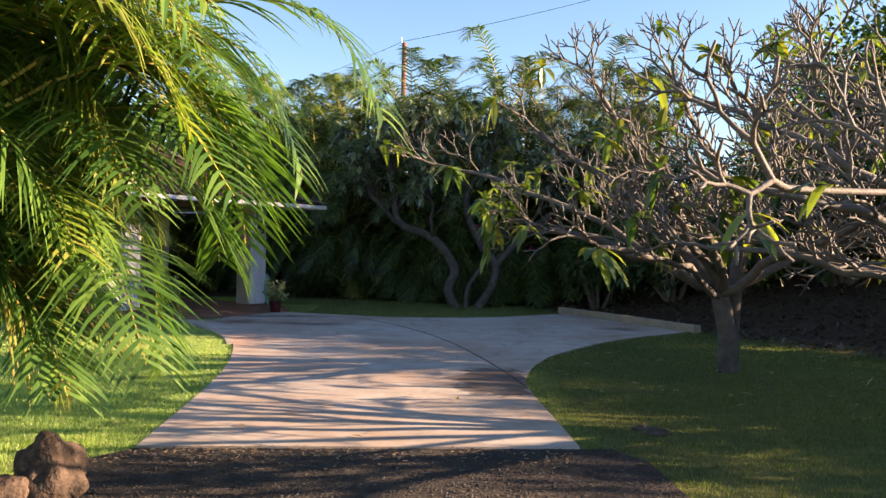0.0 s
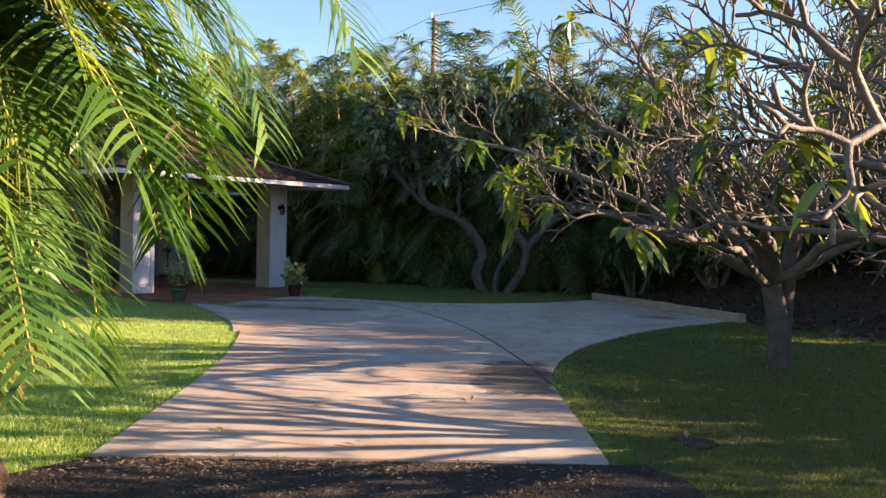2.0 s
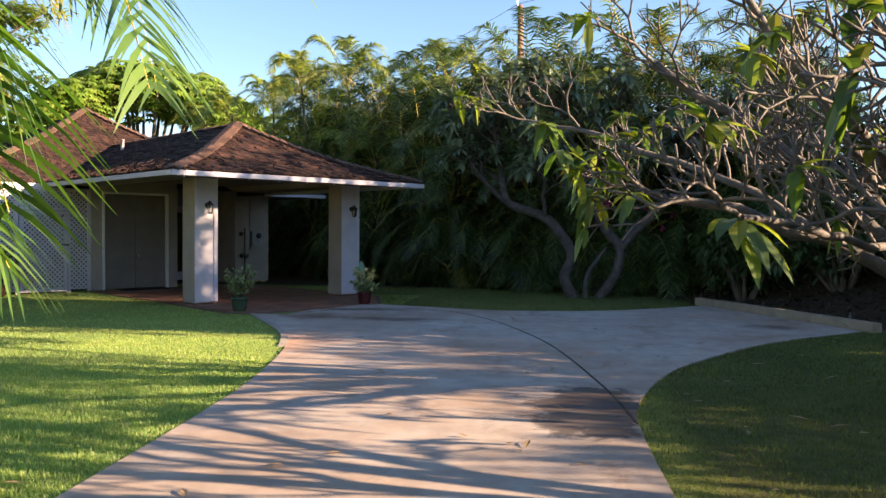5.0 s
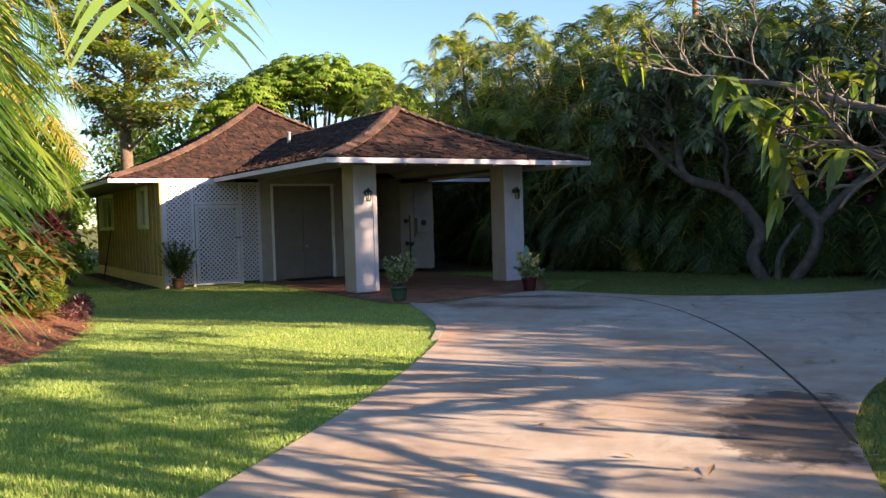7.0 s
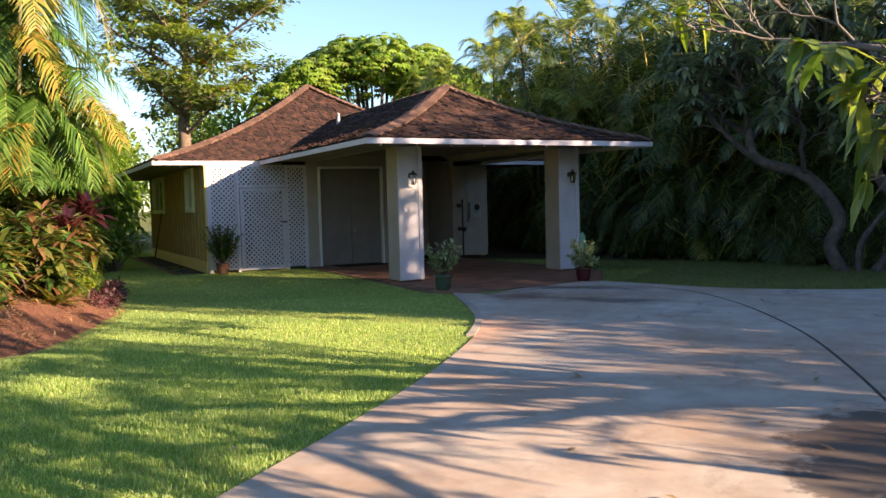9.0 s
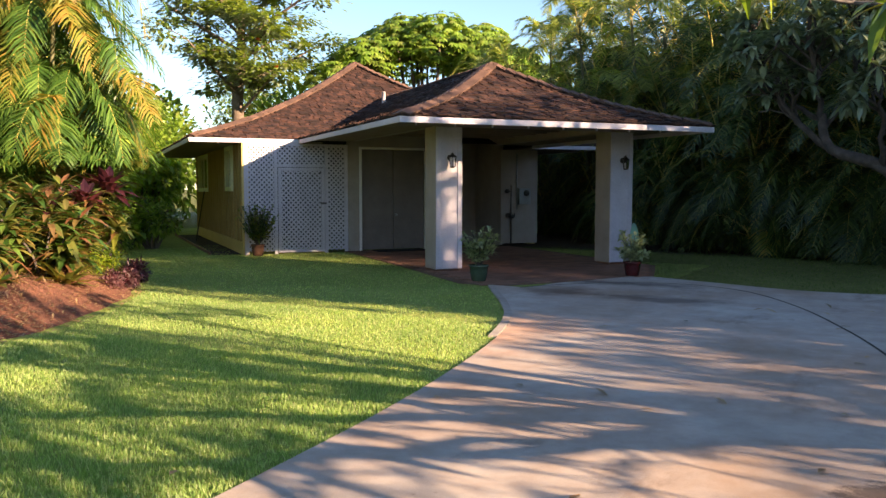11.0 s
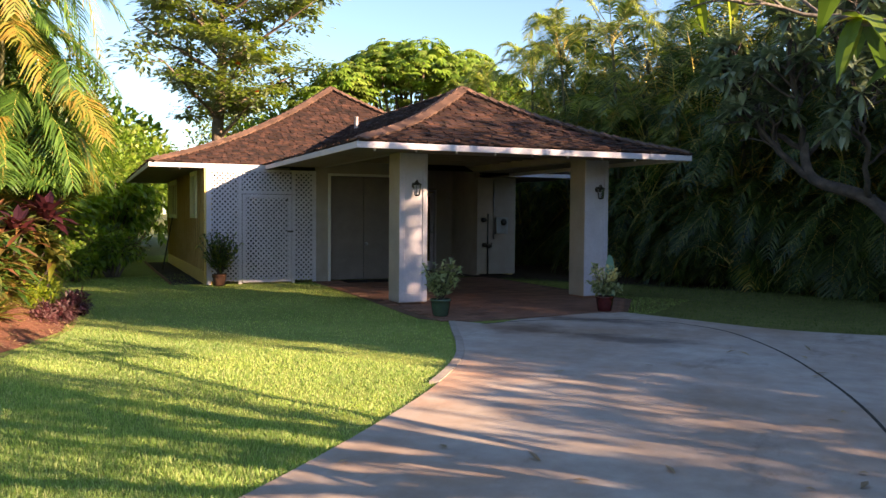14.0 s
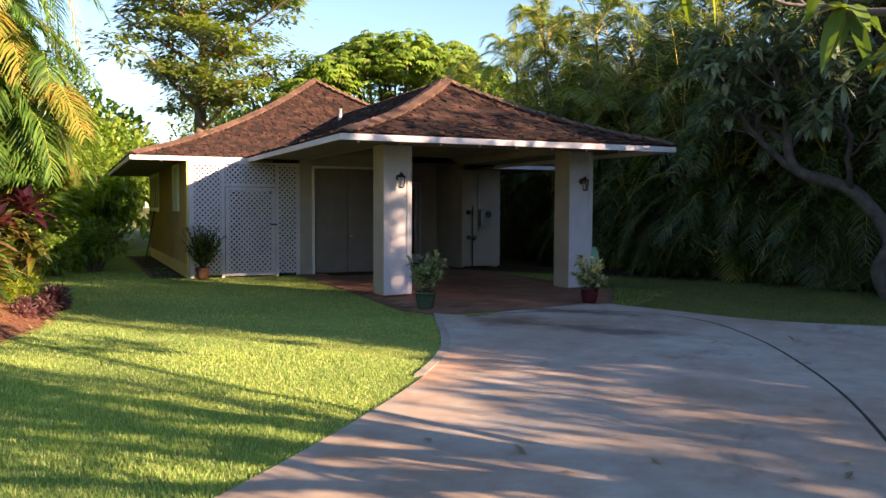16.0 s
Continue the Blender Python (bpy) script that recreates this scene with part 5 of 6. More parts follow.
def umbrella_tree(x, y, rz):
    """Domed crown of flat whorls of drooping leaflets."""
    rng = random.Random(64)
    e = thing("umbrella_tree", x, y, 0, rz, "spreading bright green umbrella-leaved tree behind the cottage", "tree")
    gs, ga, gb = Geo(), Geo(), Geo()
    lobes = [(Vector((-4.4 + 8.8 * (i + rng.uniform(0, 1)) / 26, rng.uniform(-2.0, 2.0), 0)), rng.uniform(1.0, 1.5)) for i in range(26)]
    for c, k in lobes:
        c.z = 7.9 - 0.085 * (c.x * c.x + 1.6 * c.y * c.y) + rng.uniform(-0.8, 0.3)
        gs.tube([(0, 0, -0.1), (c.x * 0.3, c.y * 0.3, 2.6), (c.x * 0.8, c.y * 0.8, c.z - 1.4), tuple(c)], [0.16, 0.12, 0.07, 0.03], 6, False)
        for i in range(165):
            v = Vector((rng.gauss(0, 1), rng.gauss(0, 1), rng.gauss(0.35, 0.9))).normalized()
            p = c + Vector((v.x * k, v.y * k, v.z * k * 0.72)) * rng.uniform(0.8, 1.05)
            a0 = rng.uniform(0, 6.28)
            n = rng.randint(8, 10)
            r = rng.uniform(0.19, 0.31)
            g = gb if rng.random() < 0.3 else ga
            tilt = Vector((v.x, v.y, 1.1)).normalized()
            for w in range(n):
                a = a0 + 6.283 * w / n
                d = Vector((math.cos(a), math.sin(a), 0.12))
                d = (d - tilt * d.dot(tilt) * 0.8).normalized()
                g.leaf(p, d, tilt, r * rng.uniform(0.85, 1.1), r * 0.36, 0.45, 0.12, 2)
    gs.ob("trunk", M_BARK2, e, "grey-brown forked trunk", True)
    ga.ob("foliage", L_BRIGHT, e)
    gb.ob("foliage", L_TREEL, e)


umbrella_tree(-18.6, 36.6, 28.0)


def big_tree():
    rng = random.Random(91)
    e = thing("tulip_tree", -24.8, 31.4, 0, 0, "tall open tree with small leaves and a few red flowers", "tree")
    g, tips = Geo(), []
    g.tube([(0, 0, -0.1), (0.1, 0, 2.5), (0, 0, 5.0), (0.3, 0, 7.5), (0.2, 0, 10.5), (0.3, 0, 12.5)], [0.32, 0.28, 0.24, 0.18, 0.11, 0.05], 10)
    for i in range(22):
        z = 4.6 + 8 * i / 22
        a = i * 2.4 + rng.uniform(-0.3, 0.3)
        l = rng.uniform(2.2, 4.2) * (1.1 - 0.05 * abs(z - 8))
        b = Vector((0.15, 0, z))
        c = b + Vector((math.cos(a) * l, math.sin(a) * l, l * 0.55))
        m = (b + c) / 2 + Vector((0, 0, -0.1))
        pts = [bez(b, m, c, k / 5) for k in range(6)]
        g.tube(pts, [0.09 - 0.012 * k for k in range(6)], 6, False)
        for k in (2, 3, 4, 5):
            for w in range(2):
                d = Vector((rng.uniform(-1, 1), rng.uniform(-1, 1), rng.uniform(-0.2, 0.9))).normalized()
                q = pts[k] + d * rng.uniform(0.5, 1.2)
                g.tube([pts[k], q], [0.025, 0.012], 4, False)
                tips.append(q)
    g.ob("trunk", M_BARK2, e, "", True)
    gl, gm = Geo(), Geo()
    for p in tips:
        r = rng.uniform(0.4, 0.85)
        for i in range(125):
            v = Vector((rng.gauss(0, 1), rng.gauss(0, 1), rng.gauss(0, 0.3)))
            q = p + v * r * 0.62
            # sun and top side get the lit green, the rest a shaded grey-green
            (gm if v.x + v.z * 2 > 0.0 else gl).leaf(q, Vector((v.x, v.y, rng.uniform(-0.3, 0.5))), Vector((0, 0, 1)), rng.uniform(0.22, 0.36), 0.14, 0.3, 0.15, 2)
        if rng.random() < 0.09:
            gr = Geo()
            for i in range(8):
                gr.leaf(p + Vector((0, 0, 0.3)), Vector((rng.uniform(-1, 1), rng.uniform(-1, 1), 0.4)), Vector((0, 0, 1)), 0.2, 0.12, 0.1, 0.2, 2)
            gr.ob("flower", L_RED, e, "orange-red flower cluster")
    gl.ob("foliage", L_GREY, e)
    gm.ob("foliage", L_TREEL, e, "leaves on the sun side, painted in a lit green")


big_tree()


# ---- pots and small plants ----
def potted(name, x, y, mat, seed, label, leafmat=None, s=1.0, ps=1.0):
    rng = random.Random(seed)
    e = thing(name, x, y, 0.02, 0, label, "potted plant")
    g = Geo()
    g.lathe([(0, 0), (0.11, 0.0), (0.125, 0.02), (0.15, 0.16), (0.155, 0.235), (0.172, 0.24), (0.172, 0.27), (0.15, 0.272), (0.145, 0.24), (0, 0.235)], n=24)
    p = g.ob("pot", mat, e, "", True)
    p.scale = (s, s, s)
    g = Geo()
    g.lathe([(0, 0.242), (0.144, 0.241)], n=16)
    o = g.ob("potting_soil", M_SOIL, e)
    o.scale = (s, s, s)
    gs, gl = Geo(), Geo()
    for i in range(int(26 * ps * ps)):
        a, r = rng.uniform(0, 6.28), rng.uniform(0.05, 0.34) * ps
        t = Vector((r * math.cos(a), r * math.sin(a), rng.uniform(0.38, 0.8) * ps)) * s
        gs.tube([(0, 0, 0.22 * s), tuple(t * 0.5 + Vector((0, 0, 0.14))), tuple(t)], [0.008, 0.006, 0.004], 4, False)
        for k in range(22):
            f = rng.uniform(0.35, 1.0)
            q = Vector((t.x * f, t.y * f, 0.22 * s + (t.z - 0.22 * s) * f))
            d = Vector((rng.uniform(-1, 1), rng.uniform(-1, 1), rng.uniform(-0.2, 1)))
            gl.leaf(q, d, Vector((0, 0, 1)), rng.uniform(0.07, 0.13), 0.045, 0.25, 0.2, 2)
    gl.join(gs).ob2("foliage", leafmat or L_VAR, M_BARKD, e)


x, y = H2O(9.86, 14.24)
potted("potted_shrub", x, y, M_POTG, 1, "green-glazed pot with a variegated shrub beside a carport column", None, 0.9, 1.15)
x, y = H2O(12.46, 13.98)
potted("potted_shrub", x, y, M_POTR, 2, "dark red glazed pot with a variegated shrub by the driveway", None, 0.85, 1.08)
x, y = H2O(7.65, 20.35)
potted("potted_shrub", x, y, M_TERRA, 3, "terracotta pot with a dark leafy shrub before the lattice", L_PLUM, 0.85, 1.6)


def rosette(name, x, y, z, seed, n, leaf_l, width, mat, label, stemh=0.0, heads=1, mat2=None, up=(0.2, 1.3), droop=(0.1, 0.6)):
    rng = random.Random(seed)
    e = thing(name, x, y, z, 0, label, "garden plant")
    gs, g, g2 = Geo(), Geo(), Geo()
    for h in range(heads):
        a = rng.uniform(0, 6.28)
        r = (0.12 + 0.25 * stemh) * (heads > 1) * rng.uniform(0.5, 1.3)
        top = Vector((r * math.cos(a), r * math.sin(a), stemh * (rng.uniform(0.2, 1.0) if heads > 3 else rng.uniform(0.75, 1.0))))
        if stemh:
            gs.tube([(0.04 * math.cos(a), 0.04 * math.sin(a), -0.05), (top.x * 0.5, top.y * 0.5, top.z * 0.55), tuple(top)], [0.02, 0.016, 0.013], 6, False)
        for i in range(n):
            b = rng.uniform(0, 6.28)
            d = Vector((math.cos(b), math.sin(b), rng.uniform(*up)))
            (g2 if mat2 and rng.random() < 0.4 else g).leaf(top + Vector((0, 0, rng.uniform(-0.12, 0.05) * (stemh > 0))), d, Vector((0, 0, 1)), leaf_l * rng.uniform(0.6, 1.1), width, rng.uniform(*droop), 0.25, 3)
    if stemh:
        g.join(gs).ob2("leaves", mat, M_BARKD, e)
    else:
        g.ob("leaves", mat, e)
    if g2.f:
        g2.ob("leaves", mat2, e)
    return e


# raised bed of red soil
def soil_bed():
    g = Geo()
    poly = smooth_path([(x, y, 0) for x, y in SOIL_POLY + SOIL_POLY[:1]], 6)[:-1]
    cx, cy = -11.0, 11.6
    rings, n = 14, len(poly)
    for k in range(rings + 1):
        f = 1 - k / rings
        for p in poly:
            x, y = cx + (p.x - cx) * f, cy + (p.y - cy) * f
            s = min(1, k / 6)
            z = -0.02 + 0.34 * s * s * (3 - 2 * s) + 0.06 * noise.noise(Vector((x, y, 0)) * 1.3) * s + 0.02 * noise.noise(Vector((x, y, 3)) * 6) * s
            g.v.append((x, y, z))
    for k in range(rings):
        for i in range(n):
            a, b = k * n + i, k * n + (i + 1) % n
            g.f.append((a, b, b + n, a + n))
    o = g.ob("soil_bed", M_SOIL, smooth=True)
    tagged(o, "low mound of bare red garden soil beside the lawn", "", "", "structure")
    rng = random.Random(4)
    g = Geo()
    for i in range(5200):
        a, f = rng.uniform(0, 6.28), rng.uniform(0.35, 1.0)
        p = poly[rng.randrange(n)]
        x, y = cx + (p.x - cx) * f, cy + (p.y - cy) * f
        s = min(1, (1 - f) * rings / 6)
        z = 0.34 * s * s * (3 - 2 * s) + 0.06 * noise.noise(Vector((x, y, 0)) * 1.3) * s
        d = Vector((rng.uniform(-1, 1), rng.uniform(-1, 1), rng.uniform(-0.1, 0.25)))
        g.leaf(Vector((x, y, z + 0.005)), d, Vector((0, 0, 1)), rng.uniform(0.03, 0.09), 0.02, 0.05, 0.3, 2)
    tagged(g.ob("dry_litter", L_DRY), "dry leaf litter on the red soil", "", "", "stuff")


soil_bed()
T1 = "tall cordyline with green, red and orange leaves on the soil bed"
for i, (x, y, h) in enumerate(((-9.3, 11.9, 0.8), (-9.8, 12.6, 1.1), (-9.2, 10.9, 0.9), (-10.4, 13.2, 1.1), (-10.2, 11.9, 1.35), (-10.0, 10.7, 1.3))):
    rosette("cordyline", x, y, 0.25, 30 + i, 34, 0.48, 0.075, L_CROTON, T1, h, 11, L_PALM, (0.0, 1.2), (0.15, 0.7))
for i, (x, y, h) in enumerate(((-10.3, 13.3, 0.85), (-9.75, 12.4, 0.75), (-10.6, 12.6, 1.25), (-10.9, 13.6, 1.1))):
    rosette("cordyline", x, y, 0.22, 130 + i, 30, 0.44, 0.08, L_CROTON, "leafy green and red cordyline in the clump on the bed", h, 9, L_TI if i % 2 else L_PLUM, (0.0, 1.2), (0.15, 0.7))
rosette("cordyline", -10.1, 13.5, 0.2, 41, 40, 0.62, 0.12, L_TI, "dark maroon broad-leaved cordyline rising over the clump", 1.5, 1, None, (0.0, 1.6))
rosette("cordyline", -9.9, 12.8, 0.2, 42, 34, 0.5, 0.10, L_TI, "dark maroon cordyline among green leaves on the soil bed", 1.15, 3)
rosette("bromeliad", -8.9, 11.9, 0.2, 43, 34, 0.6, 0.09, L_PALMY, "yellow-green bromeliad on the red soil bed", 0, 1, None, (0.3, 1.5))
rosette("bromeliad", -8.8, 10.9, 0.25, 44, 34, 0.55, 0.09, L_PALM, "green bromeliad on the red soil bed", 0, 1, L_PALMY, (0.3, 1.5))
for i, (n, r, h, m, m2, l, at) in enumerate(((800, 0.34, 0.34, L_PURPLE, L_TI, "low mound of dark purple bedding leaves at the lawn's edge", [(-9.85, 13.75), (-10.15, 13.95), (-9.75, 13.35)]),
                                         (620, 0.25, 0.28, L_PINK, L_TI, "low dusky pink-leaved plant at the lawn's edge", [(-9.35, 13.1), (-9.15, 12.75), (-9.2, 12.2)]),
                                         (800, 0.32, 0.6, L_LIME, L_BRIGHT, "small yellow-green plant among the cordylines", [(-10.15, 13.45), (-9.95, 13.05)]))):
    place(bush("bedding_plant", 150 + i, r, r, h, n, 0.13, m, l, "garden plant", 0.28, 1, 0.1, m2, 8, (0.4, 0.6)), [(x, y, 50 * k, 0.78 - 0.1 * k) for k, (x, y) in enumerate(at)])
potless = rosette("cane_palm_seedling", -15.6, 18.3, 0.0, 66, 26, 0.5, 0.12, L_BRIGHT, "young bright green plant under the shrubs", 0.4, 3)


# ---- rocks, gravel, litter ----
def rock(name, x, y, z, sx, sy, sz, seed, mat, label):
    bm = bmesh.new()
    bmesh.ops.create_icosphere(bm, subdivisions=4, radius=1)
    for v in bm.verts:
        n = noise.noise(v.co * 1.3 + Vector((seed, 0, 0))) * 0.35 + noise.noise(v.co * 3.5 + Vector((seed, 5, 0))) * 0.14 + noise.noise(v.co * 9 + Vector((0, seed, 0))) * 0.05
        c = v.co * (1 + n)
        v.co = Vector((c.x * sx, c.y * sy, max(c.z, -0.5) * sz))
    me = bpy.data.meshes.new(name)
    bm.to_mesh(me)
    bm.free()
    me.materials.append(mat)
    me.polygons.foreach_set("use_smooth", [True] * len(me.polygons))
    o = new(name, me)
    o.matrix_basis = pose(x, y, z, 0, 0, seed * 40)
    return tagged(o, label, "rock")


rock("boulder", -2.22, 4.72, 0.16, 0.19, 0.19, 0.23, 1, M_ROCK, "rough brown lava boulder beside the gravel road")
rock("boulder", -2.42, 4.50, 0.08, 0.17, 0.2, 0.15, 2, M_ROCK, "low brown lava boulder leaning on the larger one")
rock("flat_stone", 1.78, 6.95, 0.0, 0.2, 0.13, 0.03, 3, M_ROCK, "flat grey stone sunk in the shaded lawn")


def scatter_stones():
    rng = random.Random(6)
    g = Geo()
    for i in range(26000):
        x, y = rng.uniform(-2.7, 2.1), rng.uniform(2.0, 6.25)
        if not inside(x, y, GRAVEL_POLY):
            continue
        r = rng.uniform(0.004, 0.012)
        m = pose(x, y, 0.006 + r * 0.3, rng.uniform(-30, 30), rng.uniform(-30, 30), rng.uniform(0, 360))
        v = [m @ Vector(p) for p in ((r, 0, 0), (0, r * 0.8, 0), (-r, 0.2 * r, 0), (0, -r * 0.9, 0), (0.1 * r, 0, r * 0.7))]
        g.add(v, [(0, 1, 4), (1, 2, 4), (2, 3, 4), (3, 0, 4)])
    tagged(g.ob("gravel", M_STONE), "loose dark gravel stones on the road", "", "", "stuff")


scatter_stones()


def litter():
    rng = random.Random(16)
    g = Geo()
    for i in range(9000):
        x, y = rng.uniform(2.5, 12), rng.uniform(8, 24)
        u = (x - 4.85) * 0.916 + (y - 15.7) * 0.40
        if u < -0.2:
            continue
        g.leaf(Vector((x, y, bank(x, y) + 0.01)), Vector((rng.uniform(-1, 1), rng.uniform(-1, 1), rng.uniform(0, 0.5))), Vector((0, 0, 1)), rng.uniform(0.06, 0.2), 0.05, 0.1, 0.3, 2)
    tagged(g.ob("leaf_litter", L_DRYD), "brown fallen leaves on the shaded bank", "", "", "stuff")
    g = Geo()
    for i in range(130):
        x, y = rng.uniform(-3.0, 7.0), rng.uniform(6.4, 16)
        g.leaf(Vector((x, y, 0.03)), Vector((rng.uniform(-1, 1), rng.uniform(-1, 1), 0.1)), Vector((0, 0, 1)), rng.uniform(0.04, 0.16), 0.035, 0.02, 0.3, 2)
    for i in range(520):
        x, y = rng.uniform(-2.6, 1.0), 6.05 - abs(rng.gauss(0, 0.22)) + 0.07 * rng.random()
        if inside(x, y, GRAVEL_POLY) and (x < -1.2 or rng.random() < 0.45):
            g.leaf(Vector((x, y, 0.02)), Vector((rng.uniform(-1, 1), rng.uniform(-1, 1), 0.1)), Vector((0, 0, 1)), rng.uniform(0.02, 0.06), 0.018, 0.02, 0.3, 2)
    tagged(g.ob("fallen_leaves", L_DRY), "a few dry fallen leaves on lawn and concrete", "", "", "stuff")


litter()


def grass():
    """Short lawn blades, denser near the walk; shade on the right is in the blade colour."""
    rng = random.Random(21)
    fence_h = [(9.45, 14.0), (9.6, 20.79), (14.0, 20.79), (14.0, 15.4), (12.75, 13.8), (9.8, 13.5)]
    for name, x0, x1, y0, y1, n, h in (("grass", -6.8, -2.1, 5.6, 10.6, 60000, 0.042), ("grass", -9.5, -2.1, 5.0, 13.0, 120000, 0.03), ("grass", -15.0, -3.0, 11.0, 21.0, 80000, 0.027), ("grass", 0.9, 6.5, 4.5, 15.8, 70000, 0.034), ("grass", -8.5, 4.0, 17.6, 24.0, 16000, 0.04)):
        v, f = [], []
        for i in range(n):
            x, y = rng.uniform(x0, x1), rng.uniform(y0, y1)
            if inside(x, y, ALL_POLY) or inside(x, y, GRAVEL_POLY) or inside(x, y, SOIL_POLY):
                continue
            u = (x - 4.85) * 0.916 + (y - 15.7) * 0.40
            if u > 0.0 + rng.uniform(-0.2, 0.5):
                continue
            if x < -3:
                a, b = O2H(x, y)
                if inside(a, b, fence_h) or (a > 7.3 and b > 20.7):
                    continue
            patch = noise.noise(Vector((x, y, 0)) * 1.7)
            hh = h * rng.uniform(0.55, 1.1) * (1 + 0.4 * patch)
            a = rng.uniform(0, 6.28)
            dx, dy = math.cos(a) * 0.0045, math.sin(a) * 0.0045
            if y > 11:
                dx, dy = dx * 1.25, dy * 1.25
            lx, ly = rng.uniform(-0.6, 0.6) * hh, rng.uniform(-0.6, 0.6) * hh
            k = len(v)
            v += [(x - dx, y - dy, -0.005), (x + dx, y + dy, -0.005), (x + lx, y + ly, hh)]
            f.append((k, k + 1, k + 2))
        me = bpy.data.meshes.new(name)
        me.from_pydata(v, [], f)
        # regions reaching past x 3 take the shade-darkened blades
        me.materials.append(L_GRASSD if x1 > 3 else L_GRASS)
        tagged(new(name, me), "short green lawn grass, shade painted into the darker blades", "", "", "stuff")


grass()


# ---- pole and wires ----
def pole():
    e = thing("utility_pole", -1.55, 30.2, 0, 0, "brown wooden utility pole behind the palm hedge", "utility pole")
    g = Geo()
    g.tube([(0, 0, -0.2), (0, 0, 5), (0, 0, 8.95)], [0.14, 0.11, 0.085], 12)
    g.ob("pole", M_POLE, e, "", True)
    g = Geo()
    g.tube([(-0.1, 0, 8.9), (-0.1, 0, 9.15)], [0.02, 0.02], 6)
    g.ob("insulator", M_METAL, e)
    for a, c in ((Vector((-1.6, 30.2, 9.0)), Vector((14, 26, 12.5))), (Vector((-1.6, 30.2, 9.0)), Vector((-14, 52, 10.4))), (Vector((1.2, 31.0, 8.0)), Vector((24, 27, 11.2))), (Vector((1.2, 31, 8.0)), Vector((-10, 54, 9.0)))):
        g = Geo()
        m = (a + c) / 2 - Vector((0, 0, 0.7))
        g.tube([bez(a, m, c, i / 14) for i in range(15)], [0.009] * 15, 5)
        tagged(g.ob("overhead_cable", M_DARKMETAL), "thin dark overhead cable strung from the utility pole", "cable")


pole()
g = Geo()
g.tube([(0, 0, 0), (0.25, 0.05, 1.35)], [0.016, 0.014], 8)
x, y = H2O(7.0, 25.8)
o = g.ob("garden_stake", M_DARK, m=pose(x, y, 0, 0, 0, 53))
tagged(o, "dark wooden stake leaning on the tan side wall", "tool")

# oval board by the carport column
g = Geo()
n = 28
for z in (0, 0.02):
    g.v += [(0.1 * math.cos(2 * math.pi * k / n), z, 0.38 + 0.38 * math.sin(2 * math.pi * k / n)) for k in range(n)]
g.f += [tuple(range(n)), tuple(reversed(range(n, 2 * n)))] + [(k, k + n, (k + 1) % n + n, (k + 1) % n) for k in range(n)]
x, y = H2O(13.79, 15.73)
tagged(g.ob("oval_board", simple("pale_green_paint", (0.16, 0.34, 0.24), (0.22, 0.42, 0.30), 4, 0.4), m=pose(x, y, 0.02, -5, 0, 53.06)), "pale green oval board leaning beside a carport column", "board")

# eave light bulbs
for i in range(9):
    x, y = H2O(8.95 + i * 0.63, CY0 + 0.1)
    bm = bmesh.new()
    bmesh.ops.create_uvsphere(bm, u_segments=10, v_segments=7, radius=0.02)
    me = bpy.data.meshes.new("eave_bulb")
    bm.to_mesh(me)
    bm.free()
    me.materials.append(M_WHITE)
    o = new("eave_bulb", me)
    o.matrix_basis = pose(x, y, EAVE - 0.132)
    tagged(o, "small white unlit bulb under the carport eave", "light bulb", "bulbs along the carport eave")

for k in (6.95, 7.55, 8.15):
    x, y = H2O(k, MY0 + 0.06)
    o = new("eave_bulb", me)
    o.matrix_basis = pose(x, y, EAVE - 0.132)
    tagged(o, "small white unlit bulb under the cottage eave", "light bulb", "bulbs along the cottage eave")

# doormat and planting strip
x, y = H2O(10.85, 20.5)
mat_bm = bmesh.new()
bmesh.ops.create_cube(mat_bm, size=1)
for v in mat_bm.verts:
    v.co = Vector((v.co.x * 1.15, v.co.y * 0.5, v.co.z * 0.018))
bmesh.ops.bevel(mat_bm, geom=list(mat_bm.edges), offset=0.005, segments=1, affect="EDGES")
o = part("doormat", mat_bm, simple("doormat_fibre", (0.018, 0.015, 0.013), (0.035, 0.03, 0.025), 8, 0.95, fine=120, bumps=0.8), None)
o.matrix_basis = pose(x, y, 0.029, 0, 0, 53.06)
tagged(o, "dark fibre doormat before the utility double door", "doormat")
slab("planting_strip", [H2O(a, b) for a, b in ((6.8, 21.0), (7.41, 21.0), (7.41, 29.1), (6.8, 29.1))], -0.05, 0.012, M_GRAVEL, label="strip of dark bare soil along the tan wall")
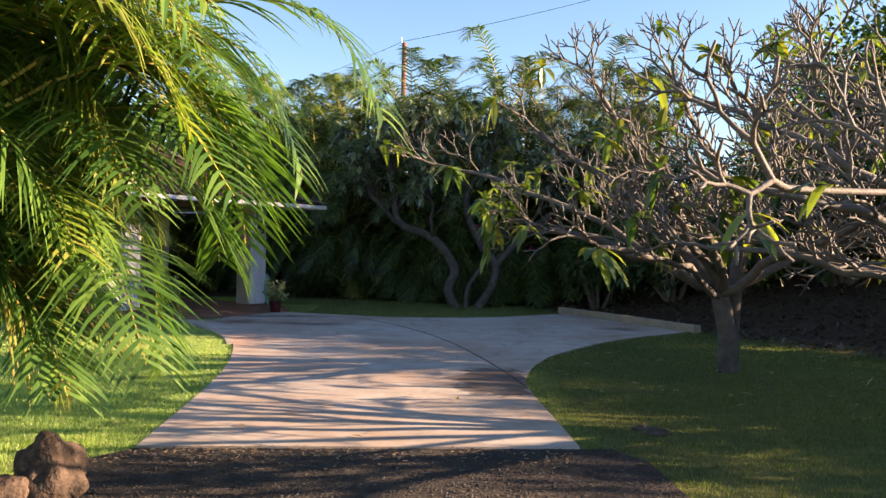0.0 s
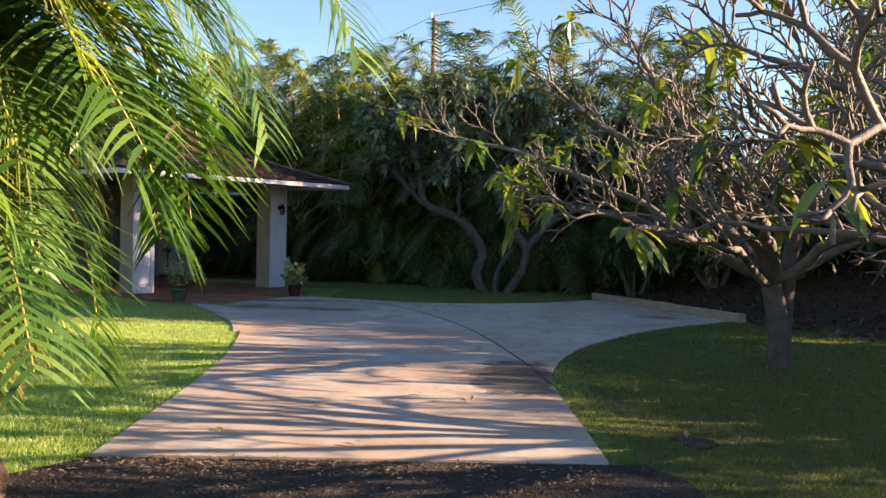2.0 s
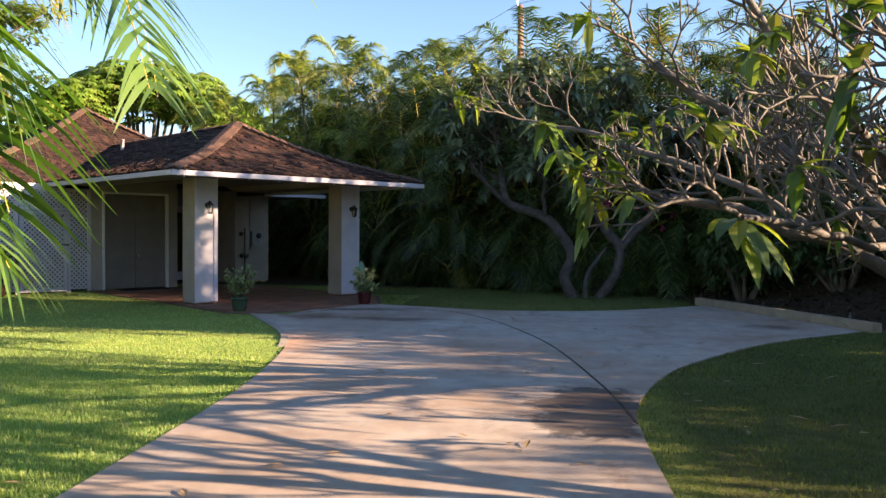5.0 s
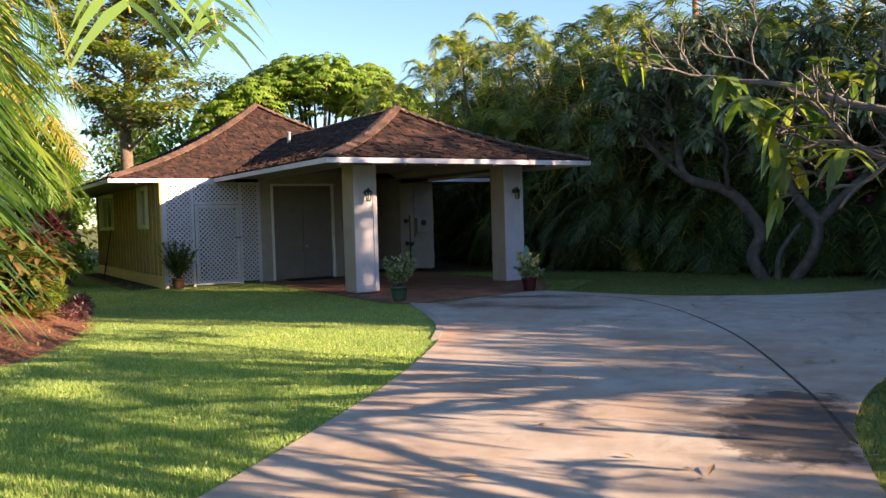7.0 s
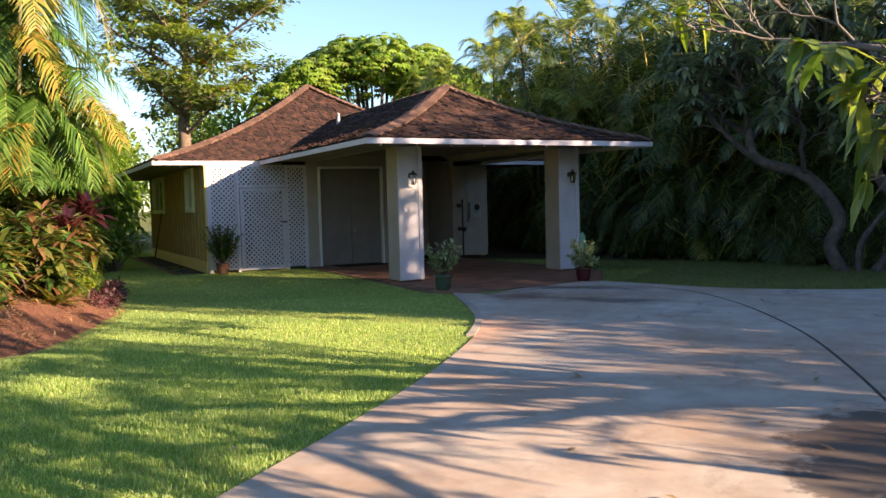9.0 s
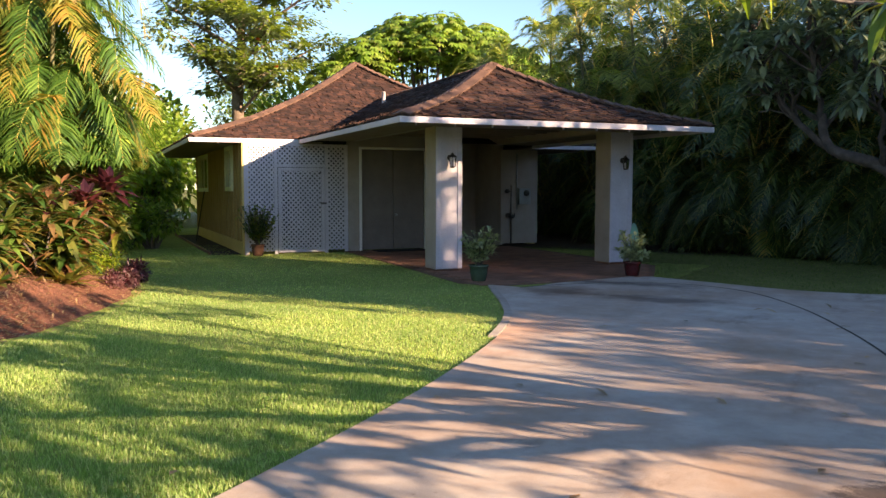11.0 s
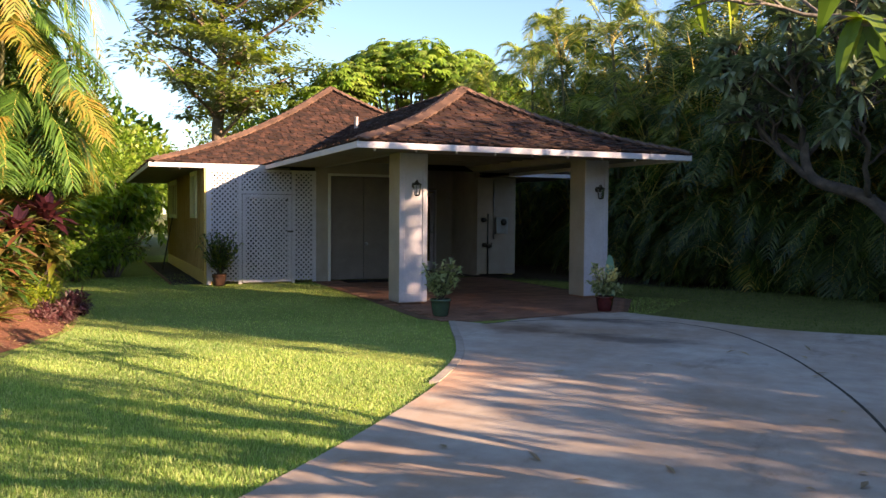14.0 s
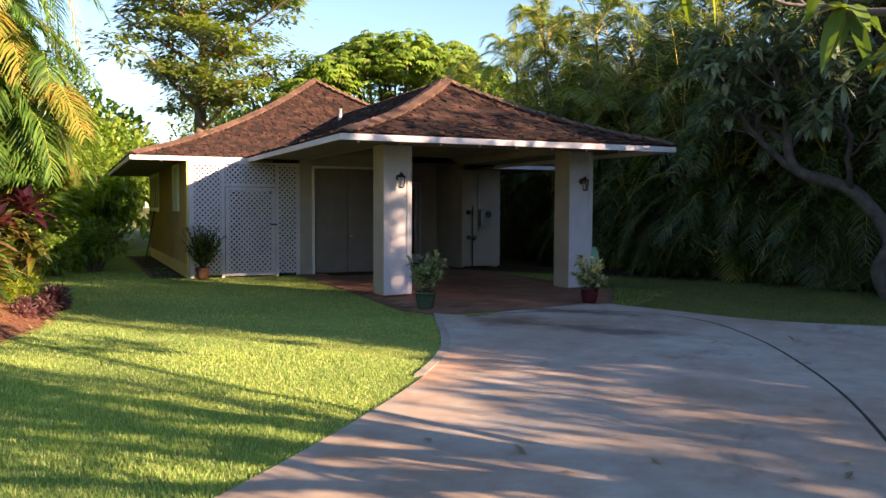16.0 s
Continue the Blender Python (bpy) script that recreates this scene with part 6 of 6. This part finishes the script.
ribbon("strip_edging", [Vector((*H2O(6.78, b), 0)) for b in (20.98, 25.0, 29.1)], -0.025, 0.0, -0.05, 0.06, M_POLE, "brown timber edging along the soil strip")

# flowers deep in the hedge
for i in range(10):
    g = Geo()
    rng = random.Random(200 + i)
    for k in range(14):
        g.leaf(Vector((0, 0, 0)), Vector((rng.uniform(-1, 1), rng.uniform(-1, 1), rng.uniform(-1, 1))), Vector((0, 0, 1)), 0.12, 0.08, 0.1, 0.2, 2)
    o = g.ob("bougainvillea_flower", L_MAG, m=pose(1.6 + rng.uniform(-0.8, 1.6), 22.2, 1.4 + rng.uniform(0, 0.9)))
    tagged(o, "small magenta flower cluster in the dark hedge", "flower", "magenta flowers in the hedge")


# ---- pieces of roof and floor ----
box_cache = {}


def piece(name, key, size, mat, parent, m, bevel=0.0):
    """A small block that shares its mesh with its likes."""
    if key not in box_cache:
        g = Geo()
        g.box(0, 0, 0, *size)
        box_cache[key] = g.mesh(name, mat)
    o = new(name, box_cache[key])
    if parent:
        o.parent = parent
    o.matrix_basis = m
    return o


for m, w, l in NEAR_SH:
    q = round(w / 0.012)
    piece("shingle", ("s", q), (max(0.03, q * 0.012), 0.2, 0.024), M_SHING, roof, m)

floor = bpy.data.objects["carport_floor"]


def pavers():
    rng = random.Random(31)
    n = 0
    y = 13.75
    row = 0
    while y < 20.75:
        x = 9.66 + (0.15 if row % 2 else 0)
        while x < min(13.7, 12.45 + 0.78 * (y - 13.8)):
            if n < 300 and y < 17.6:
                X, Y = H2O(x, y)
                piece("paver", ("p",), (0.29, 0.195, 0.012), M_BRICK, floor, pose(X, Y, 0.0065 + rng.uniform(0, 0.002), 0, 0, 53.06 + rng.uniform(-0.3, 0.3)))
                n += 1
            else:
                REST_P.append((x, y))
            x += 0.3
        y += 0.205
        row += 1


REST_P = []
pavers()
g = Geo()
for x, y in REST_P:
    X, Y = H2O(x, y)
    g.box(0, 0, 0, 0.29, 0.195, 0.012, pose(X, Y, 0.0065, 0, 0, 53.06))
o = g.ob("paving", M_BRICK, floor)
tagged(o, "", "", "", "stuff")
